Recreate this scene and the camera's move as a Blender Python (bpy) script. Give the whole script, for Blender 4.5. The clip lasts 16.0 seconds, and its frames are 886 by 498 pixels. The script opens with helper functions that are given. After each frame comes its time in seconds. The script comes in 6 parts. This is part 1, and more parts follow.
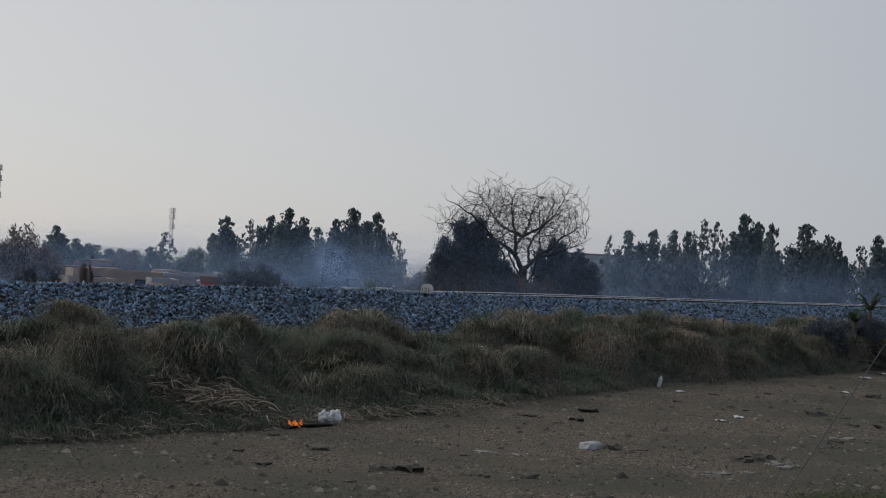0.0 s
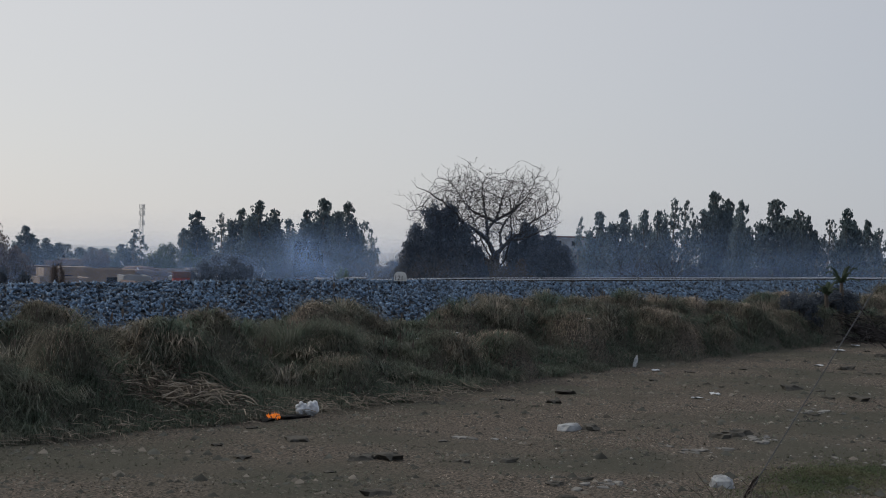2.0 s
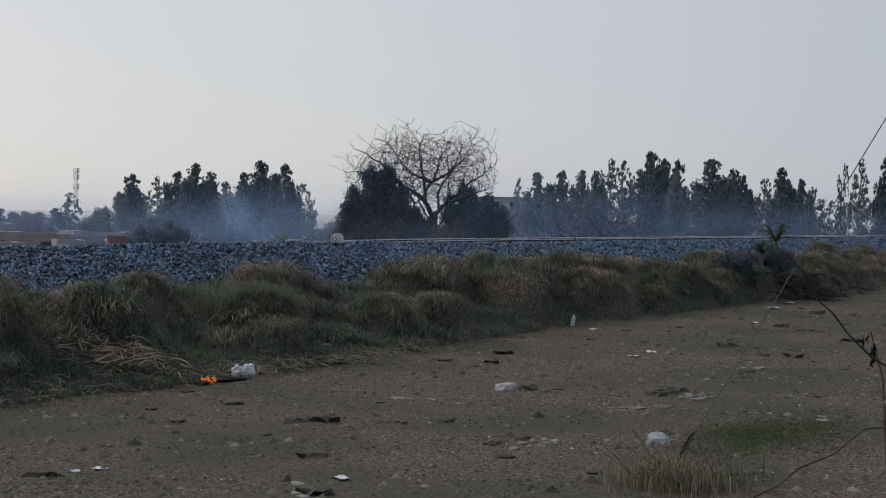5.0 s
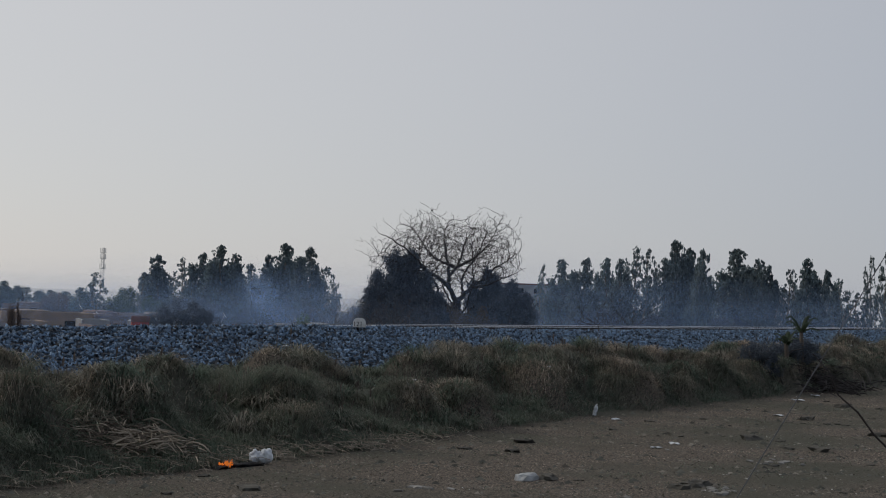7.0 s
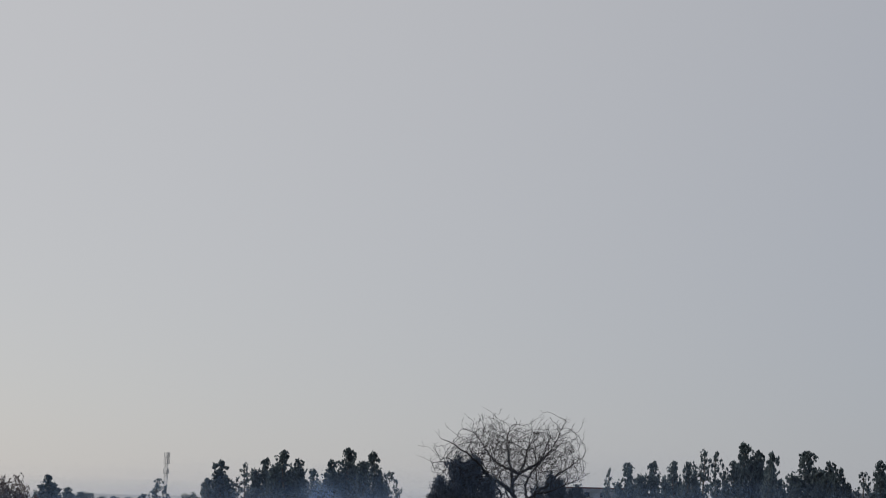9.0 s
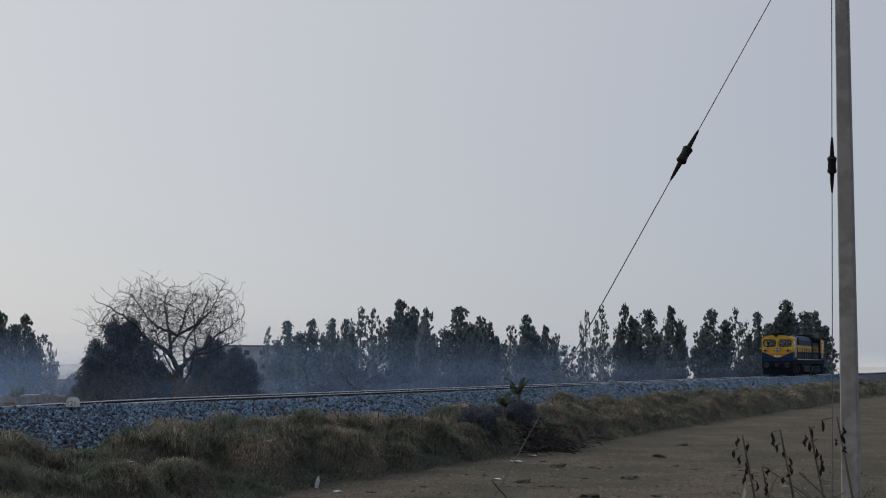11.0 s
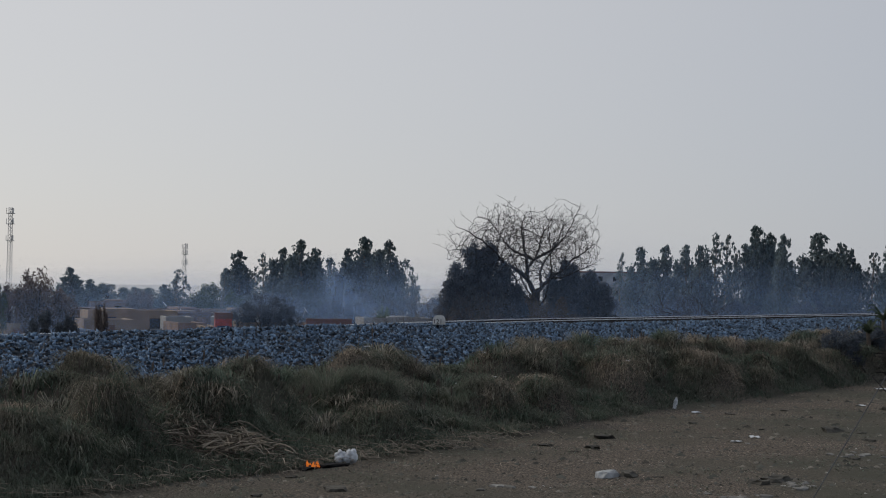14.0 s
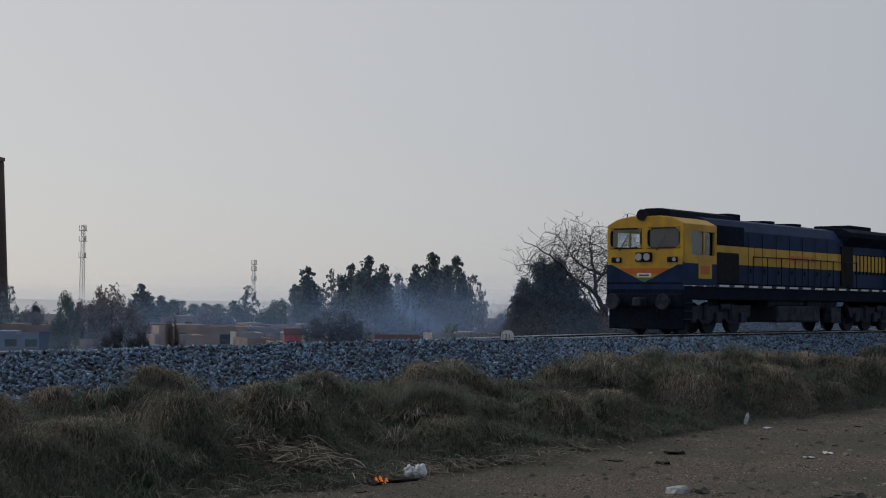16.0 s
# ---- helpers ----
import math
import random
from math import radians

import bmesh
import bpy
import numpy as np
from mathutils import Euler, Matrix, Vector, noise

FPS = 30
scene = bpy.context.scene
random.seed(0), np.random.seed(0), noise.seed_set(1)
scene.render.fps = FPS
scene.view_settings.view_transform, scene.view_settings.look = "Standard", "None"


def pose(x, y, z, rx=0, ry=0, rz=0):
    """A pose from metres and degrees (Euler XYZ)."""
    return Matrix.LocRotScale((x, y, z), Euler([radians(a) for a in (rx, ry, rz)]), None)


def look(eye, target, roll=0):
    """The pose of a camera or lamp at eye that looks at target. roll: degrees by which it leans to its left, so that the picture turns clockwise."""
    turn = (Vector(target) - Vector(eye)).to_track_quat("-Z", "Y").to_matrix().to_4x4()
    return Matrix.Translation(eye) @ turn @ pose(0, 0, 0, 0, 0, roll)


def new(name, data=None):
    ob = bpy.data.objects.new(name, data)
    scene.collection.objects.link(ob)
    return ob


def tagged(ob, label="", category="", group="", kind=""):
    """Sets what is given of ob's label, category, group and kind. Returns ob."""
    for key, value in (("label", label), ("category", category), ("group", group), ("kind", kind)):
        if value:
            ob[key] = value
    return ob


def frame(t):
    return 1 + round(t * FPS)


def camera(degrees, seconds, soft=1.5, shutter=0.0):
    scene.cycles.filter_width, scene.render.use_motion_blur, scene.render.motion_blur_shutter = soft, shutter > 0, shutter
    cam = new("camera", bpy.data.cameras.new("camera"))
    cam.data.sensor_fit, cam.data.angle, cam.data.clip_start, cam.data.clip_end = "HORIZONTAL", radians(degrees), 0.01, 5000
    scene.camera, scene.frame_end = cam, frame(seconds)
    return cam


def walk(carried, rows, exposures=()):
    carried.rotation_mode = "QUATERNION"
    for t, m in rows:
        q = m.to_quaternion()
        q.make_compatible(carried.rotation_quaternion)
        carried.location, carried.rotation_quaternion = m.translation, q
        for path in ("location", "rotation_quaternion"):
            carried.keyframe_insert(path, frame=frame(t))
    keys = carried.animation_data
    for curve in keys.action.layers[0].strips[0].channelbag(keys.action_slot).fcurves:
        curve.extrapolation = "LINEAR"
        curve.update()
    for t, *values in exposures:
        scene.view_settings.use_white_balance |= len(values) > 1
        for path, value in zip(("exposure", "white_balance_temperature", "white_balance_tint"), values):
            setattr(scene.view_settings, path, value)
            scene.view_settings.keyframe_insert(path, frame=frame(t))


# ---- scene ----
# camera and its path: seconds, eye, yaw, pitch, roll
cam = camera(34.45, 16.0, soft=1.1)
PATH = [
    (0, -0.088, 0.036, 2.630, -52.904, 0.609, 3.315), (0.5, -0.078, 0.043, 2.628, -53.074, 0.636, 2.051),
    (1, -0.074, 0.048, 2.630, -53.296, 0.487, 1.766), (1.5, -0.070, 0.051, 2.627, -53.663, 0.333, 1.513),
    (2, -0.073, 0.051, 2.629, -54.046, 0.131, 1.375), (2.5, -0.063, 0.051, 2.629, -54.355, -0.035, 1.244),
    (3, -0.057, 0.051, 2.621, -54.914, -0.177, 0.806), (3.5, -0.043, 0.043, 2.605, -55.226, -0.216, 0.157),
    (4, -0.021, 0.050, 2.592, -55.752, -0.426, -0.626), (4.2, -0.009, 0.063, 2.599, -56.276, -0.692, -0.640),
    (6.3, 0.139, 0.114, 2.608, -55.418, -1.891, 2.646), (6.5, 0.143, 0.120, 2.609, -55.416, -1.113, 2.298),
    (7, 0.156, 0.124, 2.627, -55.480, 2.040, 1.873), (7.5, 0.154, 0.121, 2.659, -55.639, 2.879, 2.022),
    (8, 0.147, 0.115, 2.696, -55.780, 7.305, 1.230), (8.5, 0.158, 0.072, 2.738, -52.593, 8.320, 0.860),
    (9, 0.171, 0.025, 2.786, -52.683, 10.029, 1.671), (9.5, 0.180, -0.007, 2.885, -58.163, 8.935, 2.005),
    (10, 0.193, -0.072, 2.979, -63.176, 8.273, 0.343), (10.2, 0.191, -0.074, 2.977, -65.334, 7.691, -0.044),
    (12.3, 0.034, -0.114, 2.945, -63.742, 0.667, -0.467), (12.5, 0.004, -0.120, 2.938, -61.534, 1.859, -0.371),
    (13, -0.063, -0.119, 2.864, -56.006, 2.527, 0.621), (13.5, -0.121, -0.126, 2.833, -51.543, 2.278, 0.857),
    (14, -0.157, -0.111, 2.820, -52.359, 1.538, 0.795), (14.5, -0.172, -0.090, 2.813, -52.919, 1.343, 0.996),
    (15, -0.169, -0.091, 2.813, -52.561, 1.835, 0.824), (15.5, -0.184, -0.101, 2.809, -50.075, 1.395, 0.448),
    (16, -0.180, -0.113, 2.809, -49.645, 2.127, 0.661)]


def aimed(x, y, z, yaw, pitch, roll):
    a, b = radians(yaw), radians(pitch)
    d = Vector((-math.sin(a) * math.cos(b), math.cos(a) * math.cos(b), math.sin(b)))
    return look((x, y, z), Vector((x, y, z)) + d, roll)


walk(cam, [(row[0], aimed(*row[1:])) for row in PATH],
     exposures=[(0, -0.06), (2, 0.06), (4.2, 0.14), (6.5, 0.04), (7.2, -0.12), (8.3, -0.16), (9.0, -0.25), (9.5, -0.1), (10.2, 0.02), (12.3, 0.14), (12.6, 0.02), (13.5, -0.05), (15.5, -0.02), (16, -0.16)])

# ---- light: hazy late-afternoon sky, low veiled sun ----
SUN_YAW, SUN_EL = 2.0, 30.0
world = bpy.data.worlds.new("sky")
scene.world = world
world.use_nodes = True
wn, wl = world.node_tree.nodes, world.node_tree.links
wn.clear()
sky = wn.new("ShaderNodeTexSky")
sky.sky_type, sky.sun_disc = "NISHITA", False
sky.sun_elevation, sky.sun_rotation = radians(SUN_EL), radians(-SUN_YAW)
sky.air_density, sky.dust_density, sky.ozone_density, sky.altitude = 1.0, 1.5, 1.8, 200
# milky veil, whiter round the sun and bluer away from it
tc_ = wn.new("ShaderNodeTexCoord")
to_sun = wn.new("ShaderNodeVectorMath")
to_sun.operation = "DOT_PRODUCT"
to_sun.inputs[1].default_value = (-math.sin(radians(SUN_YAW)) * math.cos(radians(SUN_EL)), math.cos(radians(SUN_YAW)) * math.cos(radians(SUN_EL)), math.sin(radians(SUN_EL)))
wl.new(tc_.outputs["Generated"], to_sun.inputs[0])
spread = wn.new("ShaderNodeMapRange")
spread.interpolation_type = "SMOOTHSTEP"
spread.inputs[1].default_value, spread.inputs[2].default_value = -0.25, 0.95
wl.new(to_sun.outputs["Value"], spread.inputs[0])
veil_ = wn.new("ShaderNodeMixRGB")
veil_.inputs[1].default_value, veil_.inputs[2].default_value = (3.45, 3.85, 4.65, 1), (6.55, 6.45, 6.45, 1)
wl.new(spread.outputs[0], veil_.inputs[0])
haze = wn.new("ShaderNodeMixRGB")
haze.inputs[0].default_value = 0.86
wl.new(veil_.outputs[0], haze.inputs[2])
wl.new(sky.outputs[0], haze.inputs[1])
back = wn.new("ShaderNodeBackground")
back.inputs[1].default_value = 0.10
wl.new(haze.outputs[0], back.inputs[0])
wout = wn.new("ShaderNodeOutputWorld")
wl.new(back.outputs[0], wout.inputs[0])
sun_data = bpy.data.lights.new("sun", "SUN")
sun_data.energy, sun_data.angle, sun_data.color = 1.3, radians(22), (1.0, 0.93, 0.83)
sun = new("sun", sun_data)
sd = Vector((-math.sin(radians(SUN_YAW)) * math.cos(radians(SUN_EL)), math.cos(radians(SUN_YAW)) * math.cos(radians(SUN_EL)), math.sin(radians(SUN_EL))))
sun.matrix_basis = look(sd * 50, (0, 0, 0))

# ---- materials ----


def material(name, colour, rough=0.8, second=None, scale=5.0, bump=0.3, bump_scale=30.0, metal=0.0, random_island=0.0, random_object=0.0,
             third=None, scale3=0.6, spec=0.3, distance=0.02, thin=0.0):
    """Noise-mixed surface: fine grain and broad stains, relief, and a change of value from piece to piece."""
    m = bpy.data.materials.new(name)
    m.use_nodes = True
    n, l = m.node_tree.nodes, m.node_tree.links
    bsdf = n["Principled BSDF"]
    bsdf.inputs["Roughness"].default_value, bsdf.inputs["Metallic"].default_value = rough, metal
    bsdf.inputs["Specular IOR Level"].default_value = spec
    tc = n.new("ShaderNodeTexCoord")

    def grain(s, detail=6):
        t = n.new("ShaderNodeTexNoise")
        t.inputs["Scale"].default_value, t.inputs["Detail"].default_value = s, detail
        l.new(tc.outputs["Object"], t.inputs["Vector"])
        return t

    def mixed(a, b, fac, kind="MIX"):
        x = n.new("ShaderNodeMixRGB")
        x.blend_type = kind
        for sock, v in ((x.inputs[1], a), (x.inputs[2], b), (x.inputs[0], fac)):
            if isinstance(v, (tuple, list)):
                sock.default_value = (*v[:3], 1)
            elif isinstance(v, (int, float)):
                sock.default_value = v
            else:
                l.new(v, sock)
        return x.outputs[0]

    def ramp(src, lo, hi):
        r = n.new("ShaderNodeMapRange")
        r.inputs[1].default_value, r.inputs[2].default_value = lo, hi
        l.new(src, r.inputs[0])
        return r.outputs[0]

    second = second or [c * 0.7 for c in colour]
    c = mixed(colour, second, ramp(grain(scale).outputs[0], 0.41, 0.59))
    if third:
        c = mixed(c, third, ramp(grain(scale3, 4).outputs[0], 0.42, 0.62))
    else:
        c = mixed(c, [v * 0.8 for v in colour], ramp(grain(scale * 0.12, 3).outputs[0], 0.4, 0.7))
    for amount, node, out in ((random_island, "ShaderNodeNewGeometry", "Random Per Island"), (random_object, "ShaderNodeObjectInfo", "Random")):
        if amount:
            r = n.new("ShaderNodeMapRange")
            r.inputs[3].default_value, r.inputs[4].default_value = 1 - amount, 1 + amount
            l.new(n.new(node).outputs[out], r.inputs[0])
            hsv = n.new("ShaderNodeHueSaturation")
            l.new(r.outputs[0], hsv.inputs["Value"])
            l.new(c, hsv.inputs["Color"])
            c = hsv.outputs[0]
    l.new(c, bsdf.inputs["Base Color"])
    if bump:
        b = n.new("ShaderNodeBump")
        b.inputs["Strength"].default_value, b.inputs["Distance"].default_value = bump, distance
        l.new(grain(bump_scale).outputs[0], b.inputs["Height"])
        l.new(b.outputs[0], bsdf.inputs["Normal"])
    if thin:
        leaf, both = n.new("ShaderNodeBsdfTranslucent"), n.new("ShaderNodeMixShader")
        both.inputs[0].default_value = thin
        l.new(c, leaf.inputs[0])
        l.new(bsdf.outputs[0], both.inputs[1])
        l.new(leaf.outputs[0], both.inputs[2])
        l.new(both.outputs[0], n["Material Output"].inputs[0])
    return m


SOIL = material("dry_soil", (0.178, 0.148, 0.122), 0.95, (0.052, 0.050, 0.044), 26.0, 0.7, 60, third=(0.082, 0.08, 0.065), scale3=0.3, spec=0.05, distance=0.03)
STONE = material("ballast_stone", (0.115, 0.18, 0.27), 0.75, (0.036, 0.06, 0.09), 25, 0.2, 60, random_island=0.95)
# bed near-black: shade between the loose stones put into its colour
DARK_BED = material("ballast_bed", (0.035, 0.042, 0.055), 0.9, (0.015, 0.018, 0.024), 16, 1.0, 18, distance=0.06)
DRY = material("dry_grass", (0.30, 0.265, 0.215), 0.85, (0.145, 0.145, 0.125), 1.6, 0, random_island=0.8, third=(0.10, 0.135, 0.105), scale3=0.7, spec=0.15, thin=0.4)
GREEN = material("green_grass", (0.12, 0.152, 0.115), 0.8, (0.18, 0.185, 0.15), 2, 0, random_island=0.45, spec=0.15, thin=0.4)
STRAW = material("pale_straw", (0.33, 0.285, 0.225), 0.8, (0.19, 0.165, 0.135), 8, 0, random_island=0.4, spec=0.15)
LEAF = material("eucalyptus_leaf", (0.115, 0.155, 0.165), 0.7, (0.15, 0.185, 0.185), 0.8, 0, random_island=0.45, random_object=0.2, thin=0.45)
DARKLEAF = material("dark_evergreen_leaf", (0.08, 0.098, 0.125), 0.75, (0.10, 0.118, 0.14), 0.9, 0, random_island=0.4, random_object=0.15, thin=0.35)
BUSHLEAF = material("bush_leaf", (0.10, 0.14, 0.09), 0.7, (0.085, 0.11, 0.075), 0.9, 0, random_island=0.4, random_object=0.3, thin=0.4)
BROWNLEAF = material("dusty_brown_leaf", (0.15, 0.125, 0.12), 0.8, (0.105, 0.095, 0.095), 0.9, 0, random_island=0.4, random_object=0.2, thin=0.4)
PALEBARK = material("pale_bark", (0.26, 0.23, 0.19), 0.85, (0.15, 0.125, 0.10), 3, 0.4, 14)
BARK = material("dark_bark", (0.040, 0.035, 0.034), 0.9, (0.024, 0.021, 0.021), 4, 0.5, 18)
TWIG = material("dry_twig", (0.13, 0.108, 0.09), 0.9, (0.075, 0.062, 0.054), 9, 0.3, 40, random_island=0.3)
RUST = material("rusty_steel", (0.040, 0.030, 0.027), 0.75, (0.025, 0.02, 0.018), 12, 0.2, 60, metal=0.4)
# near-white, barely metallic: the glint on the polished head is in the colour
POLISH_GLINT = material("rail_head_glint", (0.76, 0.79, 0.83), 0.4, (0.62, 0.64, 0.67), 8, 0, metal=0.25)
CONCRETE = material("weathered_concrete", (0.27, 0.26, 0.25), 0.9, (0.18, 0.175, 0.165), 6, 0.3, 40)
WHITE = material("white_paint", (0.72, 0.72, 0.70), 0.6, (0.6, 0.59, 0.56), 6, 0.1, 40)
BLACK = material("black_paint", (0.011, 0.011, 0.013), 0.7, (0.018, 0.017, 0.016), 6, 0.1, 40, spec=0.1)
PLASTIC = material("white_plastic_film", (0.60, 0.63, 0.66), 0.5, (0.44, 0.46, 0.49), 9, 0.4, 25)
ROCK = material("pale_rock", (0.38, 0.40, 0.41), 0.85, (0.17, 0.175, 0.18), 7, 0.6, 25)
CLOD = material("dark_clod", (0.085, 0.08, 0.068), 0.95, (0.048, 0.046, 0.04), 10, 0.8, 30, random_object=0.3)
BRICK = material("brick_wall", (0.25, 0.165, 0.13), 0.9, (0.18, 0.125, 0.10), 2, 0.4, 12, random_object=0.25)
PLASTER = material("mud_plaster", (0.33, 0.255, 0.195), 0.9, (0.19, 0.15, 0.125), 0.8, 0.3, 10, random_object=0.25)
GREYWALL = material("grey_render", (0.36, 0.37, 0.38), 0.9, (0.26, 0.265, 0.27), 1.2, 0.3, 10, random_object=0.2)
ROOF = material("flat_roof", (0.16, 0.15, 0.145), 0.9, (0.11, 0.105, 0.10), 2, 0.3, 10)
REDROOF = material("red_brick_roof", (0.19, 0.09, 0.075), 0.9, (0.13, 0.075, 0.062), 2, 0.3, 10)
WIRE = material("dull_wire", (0.16, 0.16, 0.17), 0.6, (0.10, 0.10, 0.105), 8, 0, metal=0.3)
GALV = material("galvanised_steel", (0.45, 0.46, 0.47), 0.5, (0.36, 0.37, 0.38), 8, 0.1, 30, metal=0.6)
# locomotive paint
YELLOW = material("yellow_paint", (0.58, 0.34, 0.03), 0.5, (0.42, 0.25, 0.035), 1.8, 0.06, 30, spec=0.3)
NAVY = material("navy_paint", (0.012, 0.034, 0.092), 0.55, (0.008, 0.02, 0.055), 1.5, 0.06, 30, spec=0.1)
SOOT = material("sooty_black_steel", (0.008, 0.012, 0.024), 0.8, (0.014, 0.018, 0.03), 5, 0.3, 25, spec=0.05)
GREASE = material("greasy_grey_steel", (0.036, 0.043, 0.06), 0.75, (0.013, 0.016, 0.024), 4, 0.3, 25, spec=0.2)
ORANGE = material("orange_paint", (0.55, 0.14, 0.03), 0.5, (0.45, 0.12, 0.03), 4, 0)
GREENPAINT = material("green_paint", (0.05, 0.22, 0.06), 0.5, None, 4, 0)


def plain(name, colour, rough=0.1, emission=None, strength=0.0, alpha=1.0, transmission=0.0):
    m = bpy.data.materials.new(name)
    m.use_nodes = True
    b = m.node_tree.nodes["Principled BSDF"]
    b.inputs["Base Color"].default_value = (*colour, 1)
    b.inputs["Roughness"].default_value, b.inputs["Alpha"].default_value = rough, alpha
    b.inputs["Transmission Weight"].default_value = transmission
    if emission:
        b.inputs["Emission Color"].default_value, b.inputs["Emission Strength"].default_value = (*emission, 1), strength
    return m


GLASS = plain("window_glass", (0.75, 0.82, 0.86), 0.03, transmission=1.0)
GLASS.node_tree.nodes["Principled BSDF"].inputs["IOR"].default_value = 1.5
LENS = plain("lamp_glass", (0.34, 0.35, 0.37), 0.15)
FLAME = plain("flame", (0.8, 0.25, 0.03), 0.9, (1.0, 0.22, 0.03), 0.34)


def veil_material(name, most):
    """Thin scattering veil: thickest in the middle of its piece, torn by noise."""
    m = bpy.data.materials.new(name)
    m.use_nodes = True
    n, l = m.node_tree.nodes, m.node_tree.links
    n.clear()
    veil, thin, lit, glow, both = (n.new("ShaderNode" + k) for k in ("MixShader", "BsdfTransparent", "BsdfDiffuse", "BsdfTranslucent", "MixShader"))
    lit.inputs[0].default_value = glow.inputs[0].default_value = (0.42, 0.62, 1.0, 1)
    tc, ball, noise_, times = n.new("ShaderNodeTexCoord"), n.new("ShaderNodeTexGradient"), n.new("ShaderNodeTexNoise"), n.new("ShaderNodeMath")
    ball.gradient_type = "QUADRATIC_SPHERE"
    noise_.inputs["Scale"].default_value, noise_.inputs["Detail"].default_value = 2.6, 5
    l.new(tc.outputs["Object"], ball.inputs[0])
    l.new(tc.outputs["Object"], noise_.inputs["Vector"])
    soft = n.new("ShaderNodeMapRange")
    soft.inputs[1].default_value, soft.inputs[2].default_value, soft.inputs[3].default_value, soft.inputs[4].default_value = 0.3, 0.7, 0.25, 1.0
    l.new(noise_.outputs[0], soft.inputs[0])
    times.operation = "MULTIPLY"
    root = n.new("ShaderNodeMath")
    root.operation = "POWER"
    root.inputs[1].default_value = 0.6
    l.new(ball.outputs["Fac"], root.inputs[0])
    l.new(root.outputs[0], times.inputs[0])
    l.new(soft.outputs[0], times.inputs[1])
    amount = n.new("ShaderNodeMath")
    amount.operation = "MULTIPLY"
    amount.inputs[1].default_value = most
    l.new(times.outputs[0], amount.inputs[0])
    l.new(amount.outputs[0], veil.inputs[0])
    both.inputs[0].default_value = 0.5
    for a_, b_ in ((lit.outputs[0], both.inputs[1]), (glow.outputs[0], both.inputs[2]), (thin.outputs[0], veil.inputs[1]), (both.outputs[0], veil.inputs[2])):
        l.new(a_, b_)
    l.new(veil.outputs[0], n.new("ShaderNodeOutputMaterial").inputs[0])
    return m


SMOKE = veil_material("blue_wood_smoke", 0.36)
# haze veils: the blue lift of distance put into translucent colour
HAZE = veil_material("thin_haze_veil", 0.36)
THIN_HAZE = veil_material("thinnest_haze_veil", 0.26)
FAINT_HAZE = veil_material("faintest_haze_veil", 0.15)

# ---- mesh helpers ----


def thing(name, at=None, **tags):
    ob = new(name)
    if at is not None:
        ob.matrix_basis = at if isinstance(at, Matrix) else pose(*at)
    return tagged(ob, **tags)


def mesh_of(bm, name, mat, smooth=False):
    me = bpy.data.meshes.new(name)
    bm.normal_update()
    bm.to_mesh(me)
    bm.free()
    for m in mat if isinstance(mat, (list, tuple)) else [mat]:
        me.materials.append(m)
    if smooth:
        me.polygons.foreach_set("use_smooth", [True] * len(me.polygons))
    return me


def part(name, bm, mat, parent=None, label="", at=None, smooth=False):
    me = bm if isinstance(bm, bpy.types.Mesh) else mesh_of(bm, name, mat, smooth)
    ob = new(name, me)
    ob.parent = parent
    if at is not None:
        ob.matrix_basis = at if isinstance(at, Matrix) else pose(*at)
    return tagged(ob, label=label)


def box(x0, x1, y0, y1, z0, z1, bevel=0.0, bm=None):
    b = bmesh.new()
    vs = [b.verts.new((x, y, z)) for x in (x0, x1) for y in (y0, y1) for z in (z0, z1)]
    for q in ((0, 1, 3, 2), (4, 6, 7, 5), (0, 4, 5, 1), (2, 3, 7, 6), (0, 2, 6, 4), (1, 5, 7, 3)):
        b.faces.new([vs[i] for i in q])
    if bevel:
        bmesh.ops.bevel(b, geom=b.edges[:], offset=bevel, segments=2, affect="EDGES", profile=0.5)
    return join(bm, b) if bm else b


def join(bm, b):
    me = bpy.data.meshes.new("tmp")
    b.to_mesh(me)
    b.free()
    bm.from_mesh(me)
    bpy.data.meshes.remove(me)
    return bm


def rod(points, radii, sides=6, bm=None, cap=True):
    """A tapered tube through the points."""
    b = bm or bmesh.new()
    rings = []
    pts = [Vector(p) for p in points]
    for i, p in enumerate(pts):
        d = (pts[min(i + 1, len(pts) - 1)] - pts[max(i - 1, 0)]).normalized()
        u = d.cross(Vector((0, 0, 1)) if abs(d.z) < 0.9 else Vector((1, 0, 0))).normalized()
        w = d.cross(u)
        r = radii[i] if isinstance(radii, (list, tuple)) else radii
        rings.append([b.verts.new(p + (u * math.cos(k * 2 * math.pi / sides) + w * math.sin(k * 2 * math.pi / sides)) * r) for k in range(sides)])
    for a, c in zip(rings, rings[1:]):
        for k in range(sides):
            b.faces.new((a[k], a[(k + 1) % sides], c[(k + 1) % sides], c[k]))
    if cap and sides > 2:
        b.faces.new(rings[0][::-1])
        b.faces.new(rings[-1])
    return b


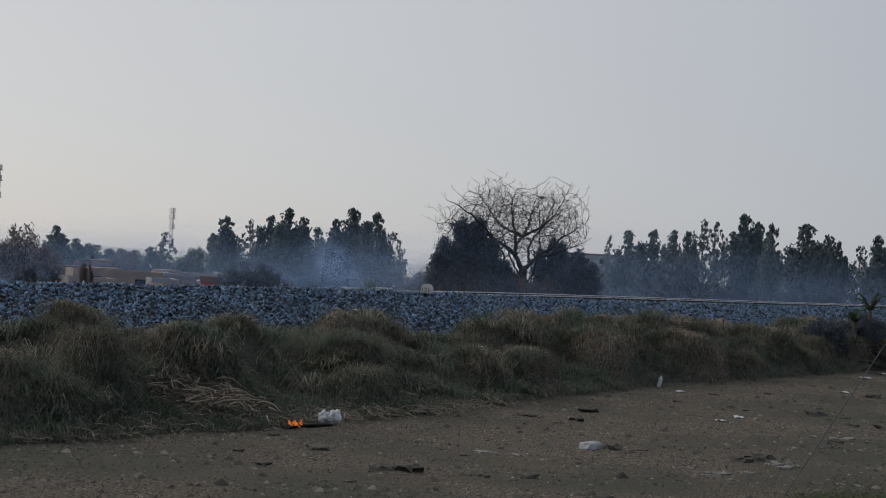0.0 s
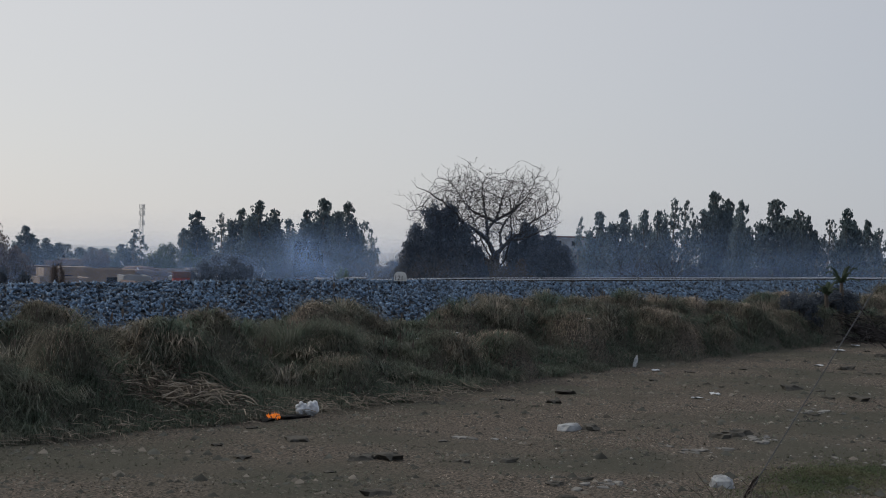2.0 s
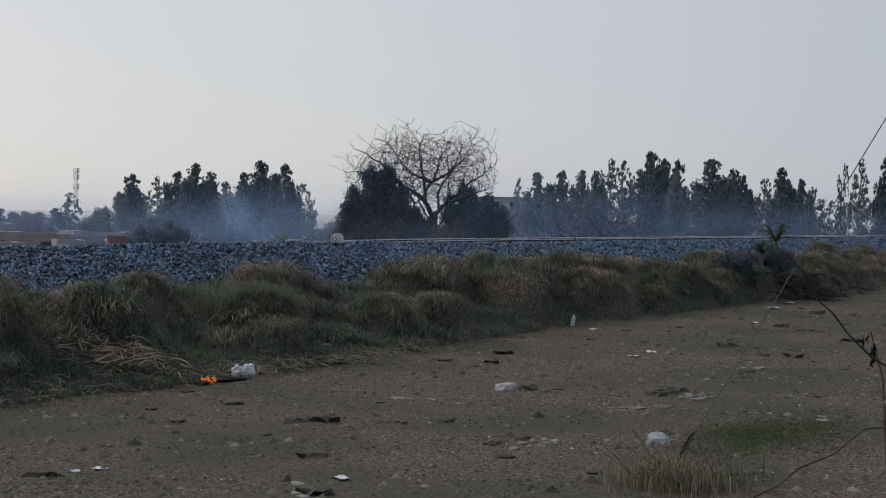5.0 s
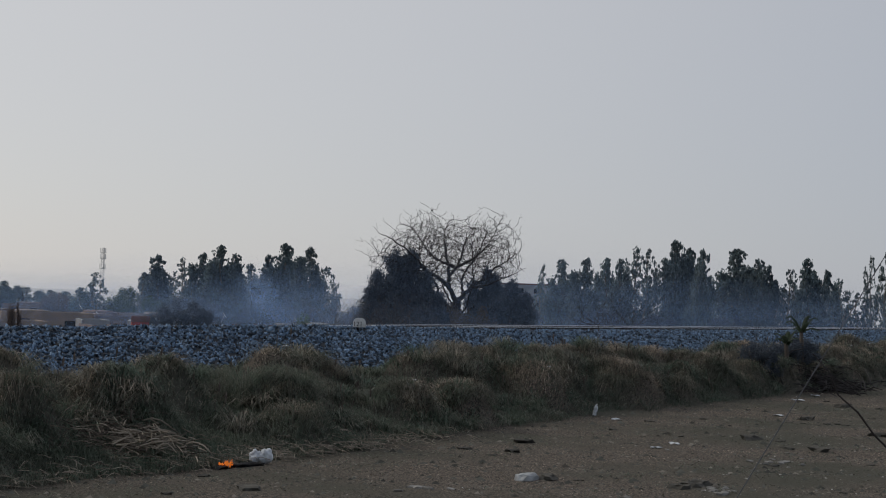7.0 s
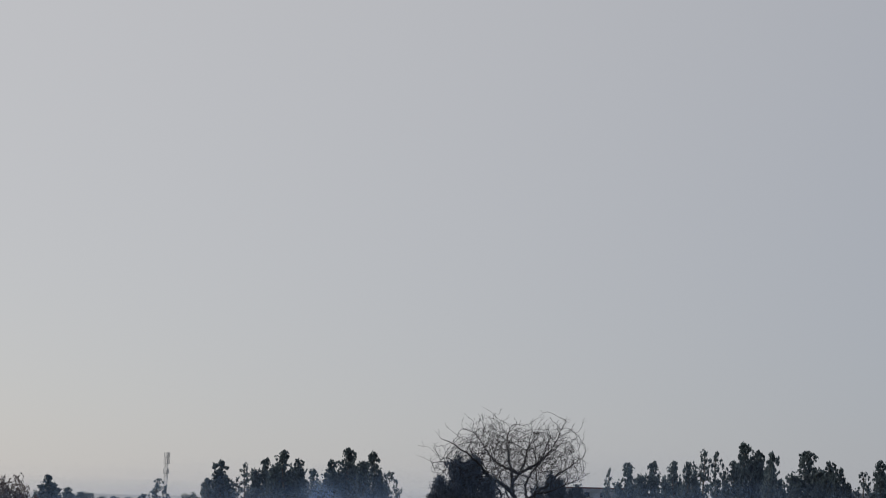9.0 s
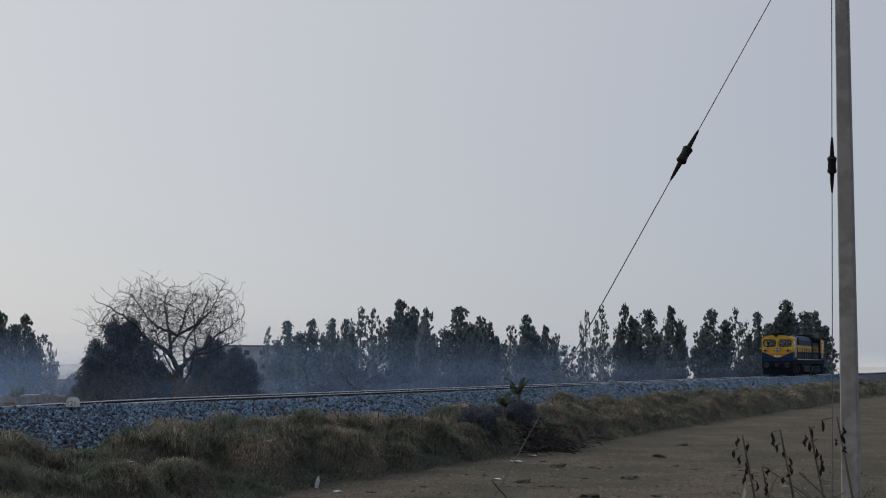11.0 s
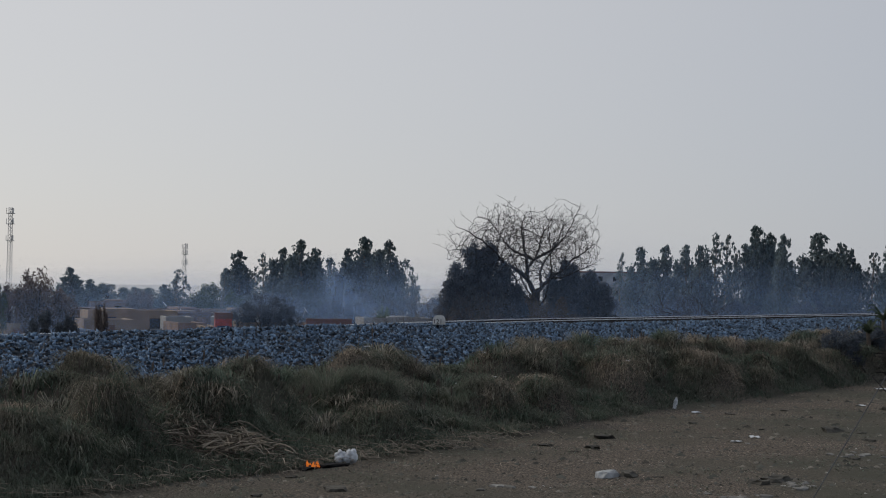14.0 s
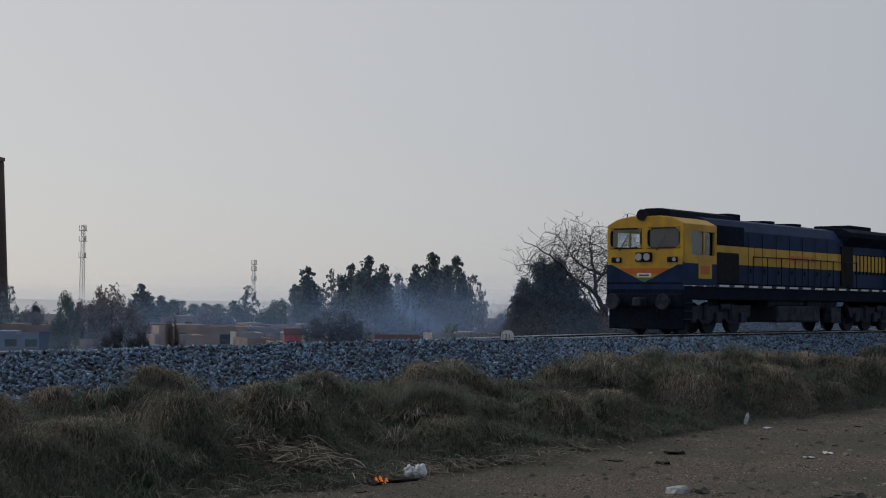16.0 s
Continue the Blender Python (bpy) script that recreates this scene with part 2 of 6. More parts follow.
def prism(outline, y0, y1, bevel=0.0, axis="y"):
    """An outline (a, z) swept along an axis."""
    b = bmesh.new()
    at = (lambda a, z, s: (a, s, z)) if axis == "y" else (lambda a, z, s: (s, a, z))
    lo = [b.verts.new(at(a, z, y0)) for a, z in outline]
    hi = [b.verts.new(at(a, z, y1)) for a, z in outline]
    n = len(outline)
    for i in range(n):
        b.faces.new((lo[i], lo[(i + 1) % n], hi[(i + 1) % n], hi[i]))
    b.faces.new(lo[::-1])
    b.faces.new(hi)
    bmesh.ops.recalc_face_normals(b, faces=b.faces[:])
    if bevel:
        bmesh.ops.bevel(b, geom=b.edges[:], offset=bevel, segments=2, affect="EDGES", profile=0.5)
    return b


def raw_mesh(name, verts, faces, mat):
    me = bpy.data.meshes.new(name)
    me.from_pydata(verts, [], faces)
    me.materials.append(mat)
    me.update()
    return me


def quads(name, v, mat):
    """Many loose quads from an array (n, 4, 3)."""
    v = np.asarray(v, dtype=np.float32)
    n = len(v)
    me = bpy.data.meshes.new(name)
    me.vertices.add(4 * n)
    me.vertices.foreach_set("co", v.reshape(-1))
    me.loops.add(4 * n)
    me.loops.foreach_set("vertex_index", np.arange(4 * n, dtype=np.int32))
    me.polygons.add(n)
    me.polygons.foreach_set("loop_start", np.arange(0, 4 * n, 4, dtype=np.int32))
    me.materials.append(mat)
    me.update(calc_edges=True)
    me.validate()
    return me

# ---- ground: one sheet to the horizon ----
TRACK_Y, RAIL_Z, FAR_Z = 25.82, 1.82, -1.8
rng = np.random.default_rng(7)


def smooth(a, b, v):
    t = np.clip((v - a) / (b - a), 0, 1)
    return t * t * (3 - 2 * t)


def lumps(x, y, s, seed):
    """Cheap rolling noise from a few crossed waves."""
    g = np.random.default_rng(seed)
    out = 0
    for k in range(5):
        a, p, f = g.uniform(0, 6.28), g.uniform(0, 6.28), (1 + 0.7 * k) / s
        out = out + np.sin((x * math.cos(a) + y * math.sin(a)) * f * 6.28 + p) / (1 + 0.6 * k)
    return out / 3


def toe(x):
    return 15.3 + 1.2 * smooth(19, 32, x) + 0.25 * lumps(x, 0 * x, 9, 3)


MOUNDS = np.random.default_rng(19)
MX = np.concatenate([MOUNDS.uniform(6, 62, 125), MOUNDS.uniform(62, 150, 120)])
MY = toe(MX) + 0.45 + (19.6 - toe(MX) - 0.45) * MOUNDS.random(len(MX))
MR = MOUNDS.uniform(0.36, 0.78, len(MX))
MA = MR * MOUNDS.uniform(0.7, 1.15, len(MX)) * (1 - 0.3 * smooth(17.6, 19.4, MY))


HX, HY = np.arange(4, 152, 0.08), np.arange(14.5, 21, 0.08)
HUM = np.zeros((len(HX), len(HY)))
for k in range(len(MX)):
    i0, i1 = np.searchsorted(HX, [MX[k] - 2.2 * MR[k], MX[k] + 2.2 * MR[k]])
    d2 = ((HX[i0:i1, None] - MX[k]) ** 2 + (HY[None] - MY[k]) ** 2) / MR[k] ** 2
    HUM[i0:i1] = np.maximum(HUM[i0:i1], MA[k] * np.exp(-d2 * d2 * 0.7 - d2 * 0.3))


def mounds(x, y):
    """Round grass-grown hummocks on the bank, read from their fine grid."""
    u, v = (x - HX[0]) / 0.08, (y - HY[0]) / 0.08
    on = (u > 0) & (u < len(HX) - 2) & (v > 0) & (v < len(HY) - 2)
    i, j = np.where(on, u, 0).astype(int), np.where(on, v, 0).astype(int)
    a, b = np.where(on, u, 0) - i, np.where(on, v, 0) - j
    z = (HUM[i, j] * (1 - a) + HUM[i + 1, j] * a) * (1 - b) + (HUM[i, j + 1] * (1 - a) + HUM[i + 1, j + 1] * a) * b
    return np.where(on, z, 0)


def ground_z(x, y):
    x, y = np.asarray(x, float), np.asarray(y, float)
    near = 1.15 * (1 - smooth(4.5, 12.0, np.hypot(x, y))) + 0.75 * np.exp(-((x - 7.8) ** 2 + (y - 0.95) ** 2) / 0.7)
    field = 0.035 * lumps(x, y, 2.6, 1) * smooth(8, 12, np.hypot(x, y))
    t = toe(x)
    bank = 0.95 * np.clip((y - t) / (19.2 - t), 0, 1) + 0.2 * lumps(x, y, 2.4, 5) * smooth(0, 1, y - t) * (1 - smooth(19.5, 21, y))
    far = (FAR_Z - 0.95) * smooth(29.5, 36, y) + 0.1 * lumps(x, y, 30, 6) * smooth(34, 40, y)
    flat = np.atleast_1d(x + 0 * y), np.atleast_1d(y + 0 * x)
    hum = mounds(*flat).reshape(np.shape(x + y))
    return near + np.where(y < t, field, bank) + far + hum * smooth(-0.3, 0.5, y - t)


def grid_axis(*spans):
    return np.unique(np.concatenate([np.arange(a, b, s) for a, b, s in spans]).round(3))


gx = grid_axis((-2000, -60, 97), (-60, 4, 2), (4, 9, 0.4), (9, 50, 0.16), (50, 90, 0.35), (90, 150, 0.9), (150, 400, 9), (400, 2900, 125))
gy = grid_axis((-2000, -60, 97), (-60, -2, 2), (-2, 14.6, 0.3), (14.6, 20.4, 0.16), (20.4, 37, 1.0), (37, 400, 9), (400, 2900, 125))
GX, GY = np.meshgrid(gx, gy, indexing="ij")
GZ = ground_z(GX, GY)
ny = len(gy)
idx = np.arange(len(gx) * ny).reshape(len(gx), ny)
gf = np.stack([idx[:-1, :-1], idx[1:, :-1], idx[1:, 1:], idx[:-1, 1:]], -1).reshape(-1, 4)
ground = new("ground", raw_mesh("ground", np.stack([GX, GY, GZ], -1).reshape(-1, 3).tolist(), gf.tolist(), SOIL))
ground.data.polygons.foreach_set("use_smooth", [True] * len(ground.data.polygons))
tagged(ground, "dry brown trodden field rising to a railway bank", "ground", kind="structure")

# ---- ballast bed ----
bx = grid_axis((-60, 8, 4), (8, 70, 0.25), (70, 160, 1.0), (160, 700, 8))


def crest(x):
    return 1.74 + 0.11 * (1 - smooth(28, 40, x)) - 0.09 * (1 - smooth(12, 27, x))


def rail_dip(x):
    return -0.16 * (1 - smooth(22, 40, x))


def bed_z(x, y):
    c = crest(x)
    z = np.interp(y, [19.6, 20.1], [0.0, 1.0]) + 0 * x
    up = 1.0 + (c - 1.0) * np.clip((y - 20.1) / (22.7 - 20.1), 0, 1)
    z = np.where(y > 20.1, up, z)
    low = 1.66 + rail_dip(x)
    z = np.where(y > 22.7, c - (c - low) * smooth(22.8, 24.2, y), z)
    return np.where(y > 28.0, low - (y - 28.0) * 0.45, z) + 0.03 * lumps(x, y, 1.4, 8)


by = np.array([19.9, 20.2, 20.5, 20.9, 21.3, 21.7, 22.1, 22.5, 22.8, 23.2, 23.7, 24.3, 25.8, 27.2, 28.0, 29.0, 30.5, 32.5])
BX, BY = np.meshgrid(bx, by, indexing="ij")
BZ = bed_z(BX, BY)
idx = np.arange(BX.size).reshape(BX.shape)
bf = np.stack([idx[:-1, :-1], idx[1:, :-1], idx[1:, 1:], idx[:-1, 1:]], -1).reshape(-1, 4)
bed = new("ballast_bed", raw_mesh("ballast_bed", np.stack([BX, BY, BZ], -1).reshape(-1, 3).tolist(), bf.tolist(), DARK_BED))
tagged(bed, "bed of blue-grey crushed stone, darkened as shade between loose stones", "ballast", kind="structure")


def stones(name, x0, x1, count, size):
    """Loose crushed stones: six-cornered lumps, each turned its own way."""
    x = x0 + (x1 - x0) * rng.random(count)
    y = 20.0 + 4.6 * rng.random(count) ** 0.9
    z = bed_z(x, y) + size * 0.25
    base = np.array([(1, 0, 0), (-1, 0, 0), (0, 1, 0), (0, -1, 0), (0, 0, 1), (0, 0, -1)], float)
    v = base[None] * (0.55 + 0.75 * rng.random((count, 6, 1))) * (size * (0.6 + 0.8 * rng.random((count, 1, 1)))) * np.array([1.25, 0.95, 0.55])
    q = rng.normal(size=(count, 4))
    q /= np.linalg.norm(q, axis=1, keepdims=True)
    w, a, b, c = q.T
    R = np.stack([1 - 2 * (b * b + c * c), 2 * (a * b - c * w), 2 * (a * c + b * w), 2 * (a * b + c * w), 1 - 2 * (a * a + c * c), 2 * (b * c - a * w),
                  2 * (a * c - b * w), 2 * (b * c + a * w), 1 - 2 * (a * a + b * b)], -1).reshape(count, 3, 3)
    v = np.einsum("nij,nkj->nki", R, v) + np.stack([x, y, z], -1)[:, None]
    tri = np.array([(0, 2, 4), (2, 1, 4), (1, 3, 4), (3, 0, 4), (2, 0, 5), (1, 2, 5), (3, 1, 5), (0, 3, 5)])
    f = (tri[None] + 6 * np.arange(count)[:, None, None]).reshape(-1)
    me = bpy.data.meshes.new(name)
    me.vertices.add(6 * count)
    me.vertices.foreach_set("co", v.astype(np.float32).reshape(-1))
    me.loops.add(len(f))
    me.loops.foreach_set("vertex_index", f.astype(np.int32))
    me.polygons.add(len(f) // 3)
    me.polygons.foreach_set("loop_start", np.arange(0, len(f), 3, dtype=np.int32))
    me.materials.append(STONE)
    me.update(calc_edges=True)
    return tagged(new(name, me), "loose blue-grey crushed ballast stones on the railway shoulder", "ballast", kind="stuff")


stones("ballast_stones", 11, 36, 23000, 0.05)
stones("ballast_stones", 36, 75, 24000, 0.06)
stones("ballast_stones", 75, 170, 24000, 0.10)

# ---- track ----


def swept(outline):
    """An outline (y, z) drawn along the track's slight dip."""
    b = bmesh.new()
    xs = [-60.0, 0.0] + [12.0 + 2 * k for k in range(16)] + [60.0, 160.0, 400.0, 700.0]
    rings = [[b.verts.new((x, a, z + float(rail_dip(np.float64(x))))) for a, z in outline] for x in xs]
    for r0, r1 in zip(rings, rings[1:]):
        for k in range(len(outline)):
            b.faces.new((r0[k], r0[(k + 1) % len(outline)], r1[(k + 1) % len(outline)], r1[k]))
    bmesh.ops.recalc_face_normals(b, faces=b.faces[:])
    return b


def rail_line(y):
    t = thing("rail", (0, y, RAIL_Z), label="rusty steel rail with a polished running surface", category="rail", group="rails of the track", kind="structure")
    web = [(-0.075, -0.172), (0.075, -0.172), (0.075, -0.158), (0.012, -0.135), (0.012, -0.045), (0.036, -0.032), (0.036, -0.006), (-0.036, -0.006),
           (-0.036, -0.032), (-0.012, -0.045), (-0.012, -0.135), (-0.075, -0.158)]
    part("web", swept(web), RUST, t)
    part("running_surface", swept([(-0.038, -0.022), (0.038, -0.022), (0.034, -0.006), (0.026, 0.002), (-0.026, 0.002), (-0.034, -0.006)]), POLISH_GLINT, t, "polished strip with its glint put into the colour")


rail_line(TRACK_Y - 0.838)
rail_line(TRACK_Y + 0.838)
sb = prism([(-1.37, -0.06), (1.37, -0.06), (1.34, 0.0), (-1.34, 0.0)], -0.11, 0.11, axis="x")
sleeper_mesh = mesh_of(sb, "sleeper", CONCRETE)
v0 = np.array([v.co[:] for v in sleeper_mesh.vertices])
f0 = [list(p.vertices) for p in sleeper_mesh.polygons]
sv, sf = [], []
for k in range(420):
    sf += [[i + len(sv) for i in f] for f in f0]
    sv += (v0 + (10 + 0.65 * k, TRACK_Y, RAIL_Z - 0.165 + float(rail_dip(np.float64(10 + 0.65 * k))))).tolist()
tagged(new("sleepers", raw_mesh("sleepers", sv, sf, CONCRETE)), "grey concrete sleepers half buried in stone", "sleepers", kind="stuff")

# ---- grass on the bank ----


def blades(px, py, pz, height, lean, width, seed, bend=0.6):
    """Grass blades as two bent quads each, rooted at the given points."""
    g = np.random.default_rng(seed)
    n = len(px)
    a = g.uniform(0, 2 * np.pi, n)
    h = height * g.uniform(0.55, 1.25, n)
    d = np.stack([np.cos(a), np.sin(a), 0 * a], -1) * (lean * g.uniform(0.2, 1.2, n) * h)[:, None]
    s = np.stack([-np.sin(a + g.uniform(-.9, .9, n)), np.cos(a), 0 * a], -1) * (width * g.uniform(0.6, 1.3, n))[:, None]
    p0 = np.stack([px, py, pz - 0.03], -1)
    p1 = p0 + d * 0.4 + np.stack([0 * a, 0 * a, h * 0.62], -1)
    p2 = p0 + d * (1 + bend) + np.stack([0 * a, 0 * a, h * (1 - 0.25 * bend)], -1)
    lower = np.stack([p0 - s, p0 + s, p1 + s * 0.8, p1 - s * 0.8], 1)
    upper = np.stack([p1 - s * 0.8, p1 + s * 0.8, p2 + s * 0.15, p2 - s * 0.15], 1)
    return np.concatenate([lower, upper])


def tussocks(seed, count, x0, x1, per, spread, height, width, y_lo=0.2, y_hi=19.9, skew=1.0, arch=1.0):
    """Round hair-like tussocks: blades rise from the middle and arch over outwards."""
    g = np.random.default_rng(seed)
    cx = x0 + (x1 - x0) * g.random(count) ** skew
    t = toe(cx) + y_lo
    cy = t + (y_hi - t) * g.random(count)
    ch = height * g.uniform(0.55, 1.35, count)
    k = np.repeat(np.arange(count), per)
    n = len(k)
    r = spread * 0.55 * np.sqrt(g.random(n))
    a = g.uniform(0, 6.283, n)
    x, y = cx[k] + r * np.cos(a), cy[k] + r * np.sin(a)
    a = a + g.normal(0, 0.5, n)
    h = ch[k] * g.uniform(0.55, 1.15, n)
    out = np.stack([np.cos(a), np.sin(a), 0 * a], -1) * (spread * arch * g.uniform(0.25, 1.25, n))[:, None]
    up = np.stack([0 * a, 0 * a, h], -1)
    w = np.stack([-np.sin(a + g.uniform(-1, 1, n)), np.cos(a), 0 * a], -1) * (width * g.uniform(0.6, 1.3, n))[:, None]
    p0 = np.stack([x, y, ground_z(x, y) - 0.03], -1)
    p1, p2, p3 = p0 + out * 0.22 + up * 0.62, p0 + out * 0.65 + up * 0.98, p0 + out * 1.2 + up * g.uniform(0.1, 0.75, n)[:, None]
    return np.concatenate([np.stack([p0 - w, p0 + w, p1 + w * 0.9, p1 - w * 0.9], 1), np.stack([p1 - w * 0.9, p1 + w * 0.9, p2 + w * 0.6, p2 - w * 0.6], 1),
                           np.stack([p2 - w * 0.6, p2 + w * 0.6, p3 + w * 0.15, p3 - w * 0.15], 1)])


def pelt(seed, count, x0, x1, length, width, y_lo, y_hi, hang=1.0, patch=None, skew=1.0):
    """Hair-like grass that rises from the bank and hangs over downhill."""
    g = np.random.default_rng(seed)
    x = x0 + (x1 - x0) * g.random(count) ** skew
    t = toe(x) + y_lo
    y = t + (y_hi - t) * g.random(count)
    if patch is not None:
        keep = lumps(x, y, 3.3, patch) + 0.7 * g.random(count) > 0.55
        x, y = x[keep], y[keep]
    n = len(x)
    e = 0.12
    z = ground_z(x, y)
    down = np.stack([z - ground_z(x + e, y), z - ground_z(x, y + e), 0 * x], -1) / e
    d = down * 0.9 + np.stack([g.normal(0, 0.42, n), g.normal(-0.12, 0.42, n), 0 * x], -1)
    size = length * g.uniform(0.45, 1.3, n) * (0.75 + 0.5 * np.clip(lumps(x, y, 1.3, seed + 3), -1, 1))
    d = d / (0.35 + np.linalg.norm(d, axis=1, keepdims=True)) * size[:, None]
    up = np.stack([0 * x, 0 * x, size], -1)
    a = np.arctan2(d[:, 1], d[:, 0]) + g.uniform(-0.8, 0.8, n)
    w = np.stack([-np.sin(a), np.cos(a), 0 * a], -1) * (width * g.uniform(0.6, 1.3, n))[:, None]
    p0 = np.stack([x, y, z - 0.02], -1)
    p1, p2 = p0 + d * 0.35 + up * 0.55, p0 + d * 0.85 + up * g.uniform(0.45, 0.75, n)[:, None]
    p3 = p0 + d * 1.35 * hang + up * g.uniform(-0.1, 0.55, n)[:, None]
    return np.concatenate([np.stack([p0 - w, p0 + w, p1 + w * 0.9, p1 - w * 0.9], 1), np.stack([p1 - w * 0.9, p1 + w * 0.9, p2 + w * 0.6, p2 - w * 0.6], 1),
                           np.stack([p2 - w * 0.6, p2 + w * 0.6, p3 + w * 0.15, p3 - w * 0.15], 1)])


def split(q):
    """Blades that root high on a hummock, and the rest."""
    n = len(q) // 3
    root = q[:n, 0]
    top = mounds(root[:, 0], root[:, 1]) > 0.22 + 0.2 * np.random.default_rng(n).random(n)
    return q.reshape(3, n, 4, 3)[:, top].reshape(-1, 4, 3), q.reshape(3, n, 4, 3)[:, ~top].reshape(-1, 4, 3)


# pale tops and darker rest paint the hummocks' light and shade
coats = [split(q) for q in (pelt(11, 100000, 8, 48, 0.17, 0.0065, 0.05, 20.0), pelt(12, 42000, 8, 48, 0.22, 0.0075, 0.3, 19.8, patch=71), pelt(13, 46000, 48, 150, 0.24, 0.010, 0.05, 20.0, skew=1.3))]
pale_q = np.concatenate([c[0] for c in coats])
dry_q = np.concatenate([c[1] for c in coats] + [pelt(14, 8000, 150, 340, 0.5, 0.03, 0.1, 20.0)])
PALE_DRY = material("pale_dry_grass", (0.38, 0.32, 0.255), 0.85, (0.2, 0.18, 0.148), 1.4, 0, random_island=0.8, third=(0.12, 0.125, 0.10), scale3=0.6, spec=0.15, thin=0.4)


def hair_tussocks(seed, first, last, per, width):
    """A shock of long hair over each hummock, coloured pale as if lit."""
    g = np.random.default_rng(seed)
    k = np.repeat(np.arange(first, last), per)
    k = k[g.random(len(MX))[k] < 0.75]
    n = len(k)
    r, a = MR[k] * 0.55 * np.sqrt(g.random(n)), g.uniform(0, 6.283, n)
    x, y = MX[k] + r * np.cos(a), MY[k] + r * np.sin(a)
    a = a + g.normal(0, 0.95, n)
    h = (0.06 + 0.10 * g.random(len(MX)))[k] * g.uniform(0.6, 1.3, n)
    out = np.stack([np.cos(a), np.sin(a), 0 * a], -1) * (MR[k] * g.uniform(0.3, 0.95, n))[:, None]
    up = np.stack([0 * a, 0 * a, h], -1)
    fall = np.stack([0 * a, 0 * a, -MA[k] * g.uniform(0.05, 0.75, n)], -1)
    w = np.stack([-np.sin(a + g.uniform(-1, 1, n)), np.cos(a), 0 * a], -1) * (width * g.uniform(0.6, 1.3, n))[:, None]
    p0 = np.stack([x, y, ground_z(x, y) - 0.02], -1)
    p1, p2, p3 = p0 + out * 0.2 + up * 0.7, p0 + out * 0.65 + up, p0 + out * 1.25 + up * 0.5 + fall
    return np.concatenate([np.stack([p0 - w, p0 + w, p1 + w * 0.9, p1 - w * 0.9], 1), np.stack([p1 - w * 0.9, p1 + w * 0.9, p2 + w * 0.6, p2 - w * 0.6], 1),
                           np.stack([p2 - w * 0.6, p2 + w * 0.6, p3 + w * 0.2, p3 - w * 0.2], 1)])


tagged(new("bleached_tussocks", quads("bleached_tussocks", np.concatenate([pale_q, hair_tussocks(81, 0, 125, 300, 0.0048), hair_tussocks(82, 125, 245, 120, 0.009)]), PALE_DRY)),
       "pale shaggy bank tussocks with lit tops put into the colour", "grass", kind="stuff")
# dark green given to hollow blades as shade between hummocks
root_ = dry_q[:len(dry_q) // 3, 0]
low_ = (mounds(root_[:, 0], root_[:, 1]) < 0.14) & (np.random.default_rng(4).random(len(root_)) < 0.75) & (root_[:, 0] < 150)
shade_q = dry_q.reshape(3, -1, 4, 3)[:, low_].reshape(-1, 4, 3)
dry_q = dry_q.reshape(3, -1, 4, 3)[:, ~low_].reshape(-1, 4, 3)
green_q = np.concatenate([shade_q, pelt(21, 30000, 8, 48, 0.22, 0.0065, -0.15, 18.5, patch=72), pelt(24, 16000, 8, 20, 0.28, 0.0055, -0.15, 17.2), tussocks(23, 3, 19.6, 20.6, 500, 0.6, 0.48, 0.005, y_lo=1.6, y_hi=18.0),
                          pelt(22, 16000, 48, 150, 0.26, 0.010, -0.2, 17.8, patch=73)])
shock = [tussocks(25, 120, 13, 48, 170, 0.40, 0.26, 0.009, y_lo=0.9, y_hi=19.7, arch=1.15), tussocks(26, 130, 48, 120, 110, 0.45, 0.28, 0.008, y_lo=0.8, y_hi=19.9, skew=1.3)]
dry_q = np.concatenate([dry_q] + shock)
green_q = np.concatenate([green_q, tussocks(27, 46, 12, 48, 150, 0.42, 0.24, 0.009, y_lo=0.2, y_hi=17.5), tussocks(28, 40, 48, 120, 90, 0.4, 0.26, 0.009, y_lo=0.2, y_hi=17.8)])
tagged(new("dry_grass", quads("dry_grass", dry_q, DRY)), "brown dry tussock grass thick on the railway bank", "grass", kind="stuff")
tagged(new("green_grass", quads("green_grass", green_q, GREEN)), "dull green grass low on the bank and as painted shade in hollows", "grass", kind="stuff")


def stubble(seed, count, x0, x1, y0, y1, h, w):
    g = np.random.default_rng(seed)
    x, y = x0 + (x1 - x0) * g.random(count) ** 1.3, g.uniform(y0, y1, count)
    keep = (y < toe(x) + 0.4) & (lumps(x, y, 3.1, 44) + 0.8 * g.random(count) > -0.15) & (np.hypot(x, y) > 10)
    x, y = x[keep], y[keep]
    return blades(x, y, ground_z(x, y), h, 0.9, w, seed + 5)


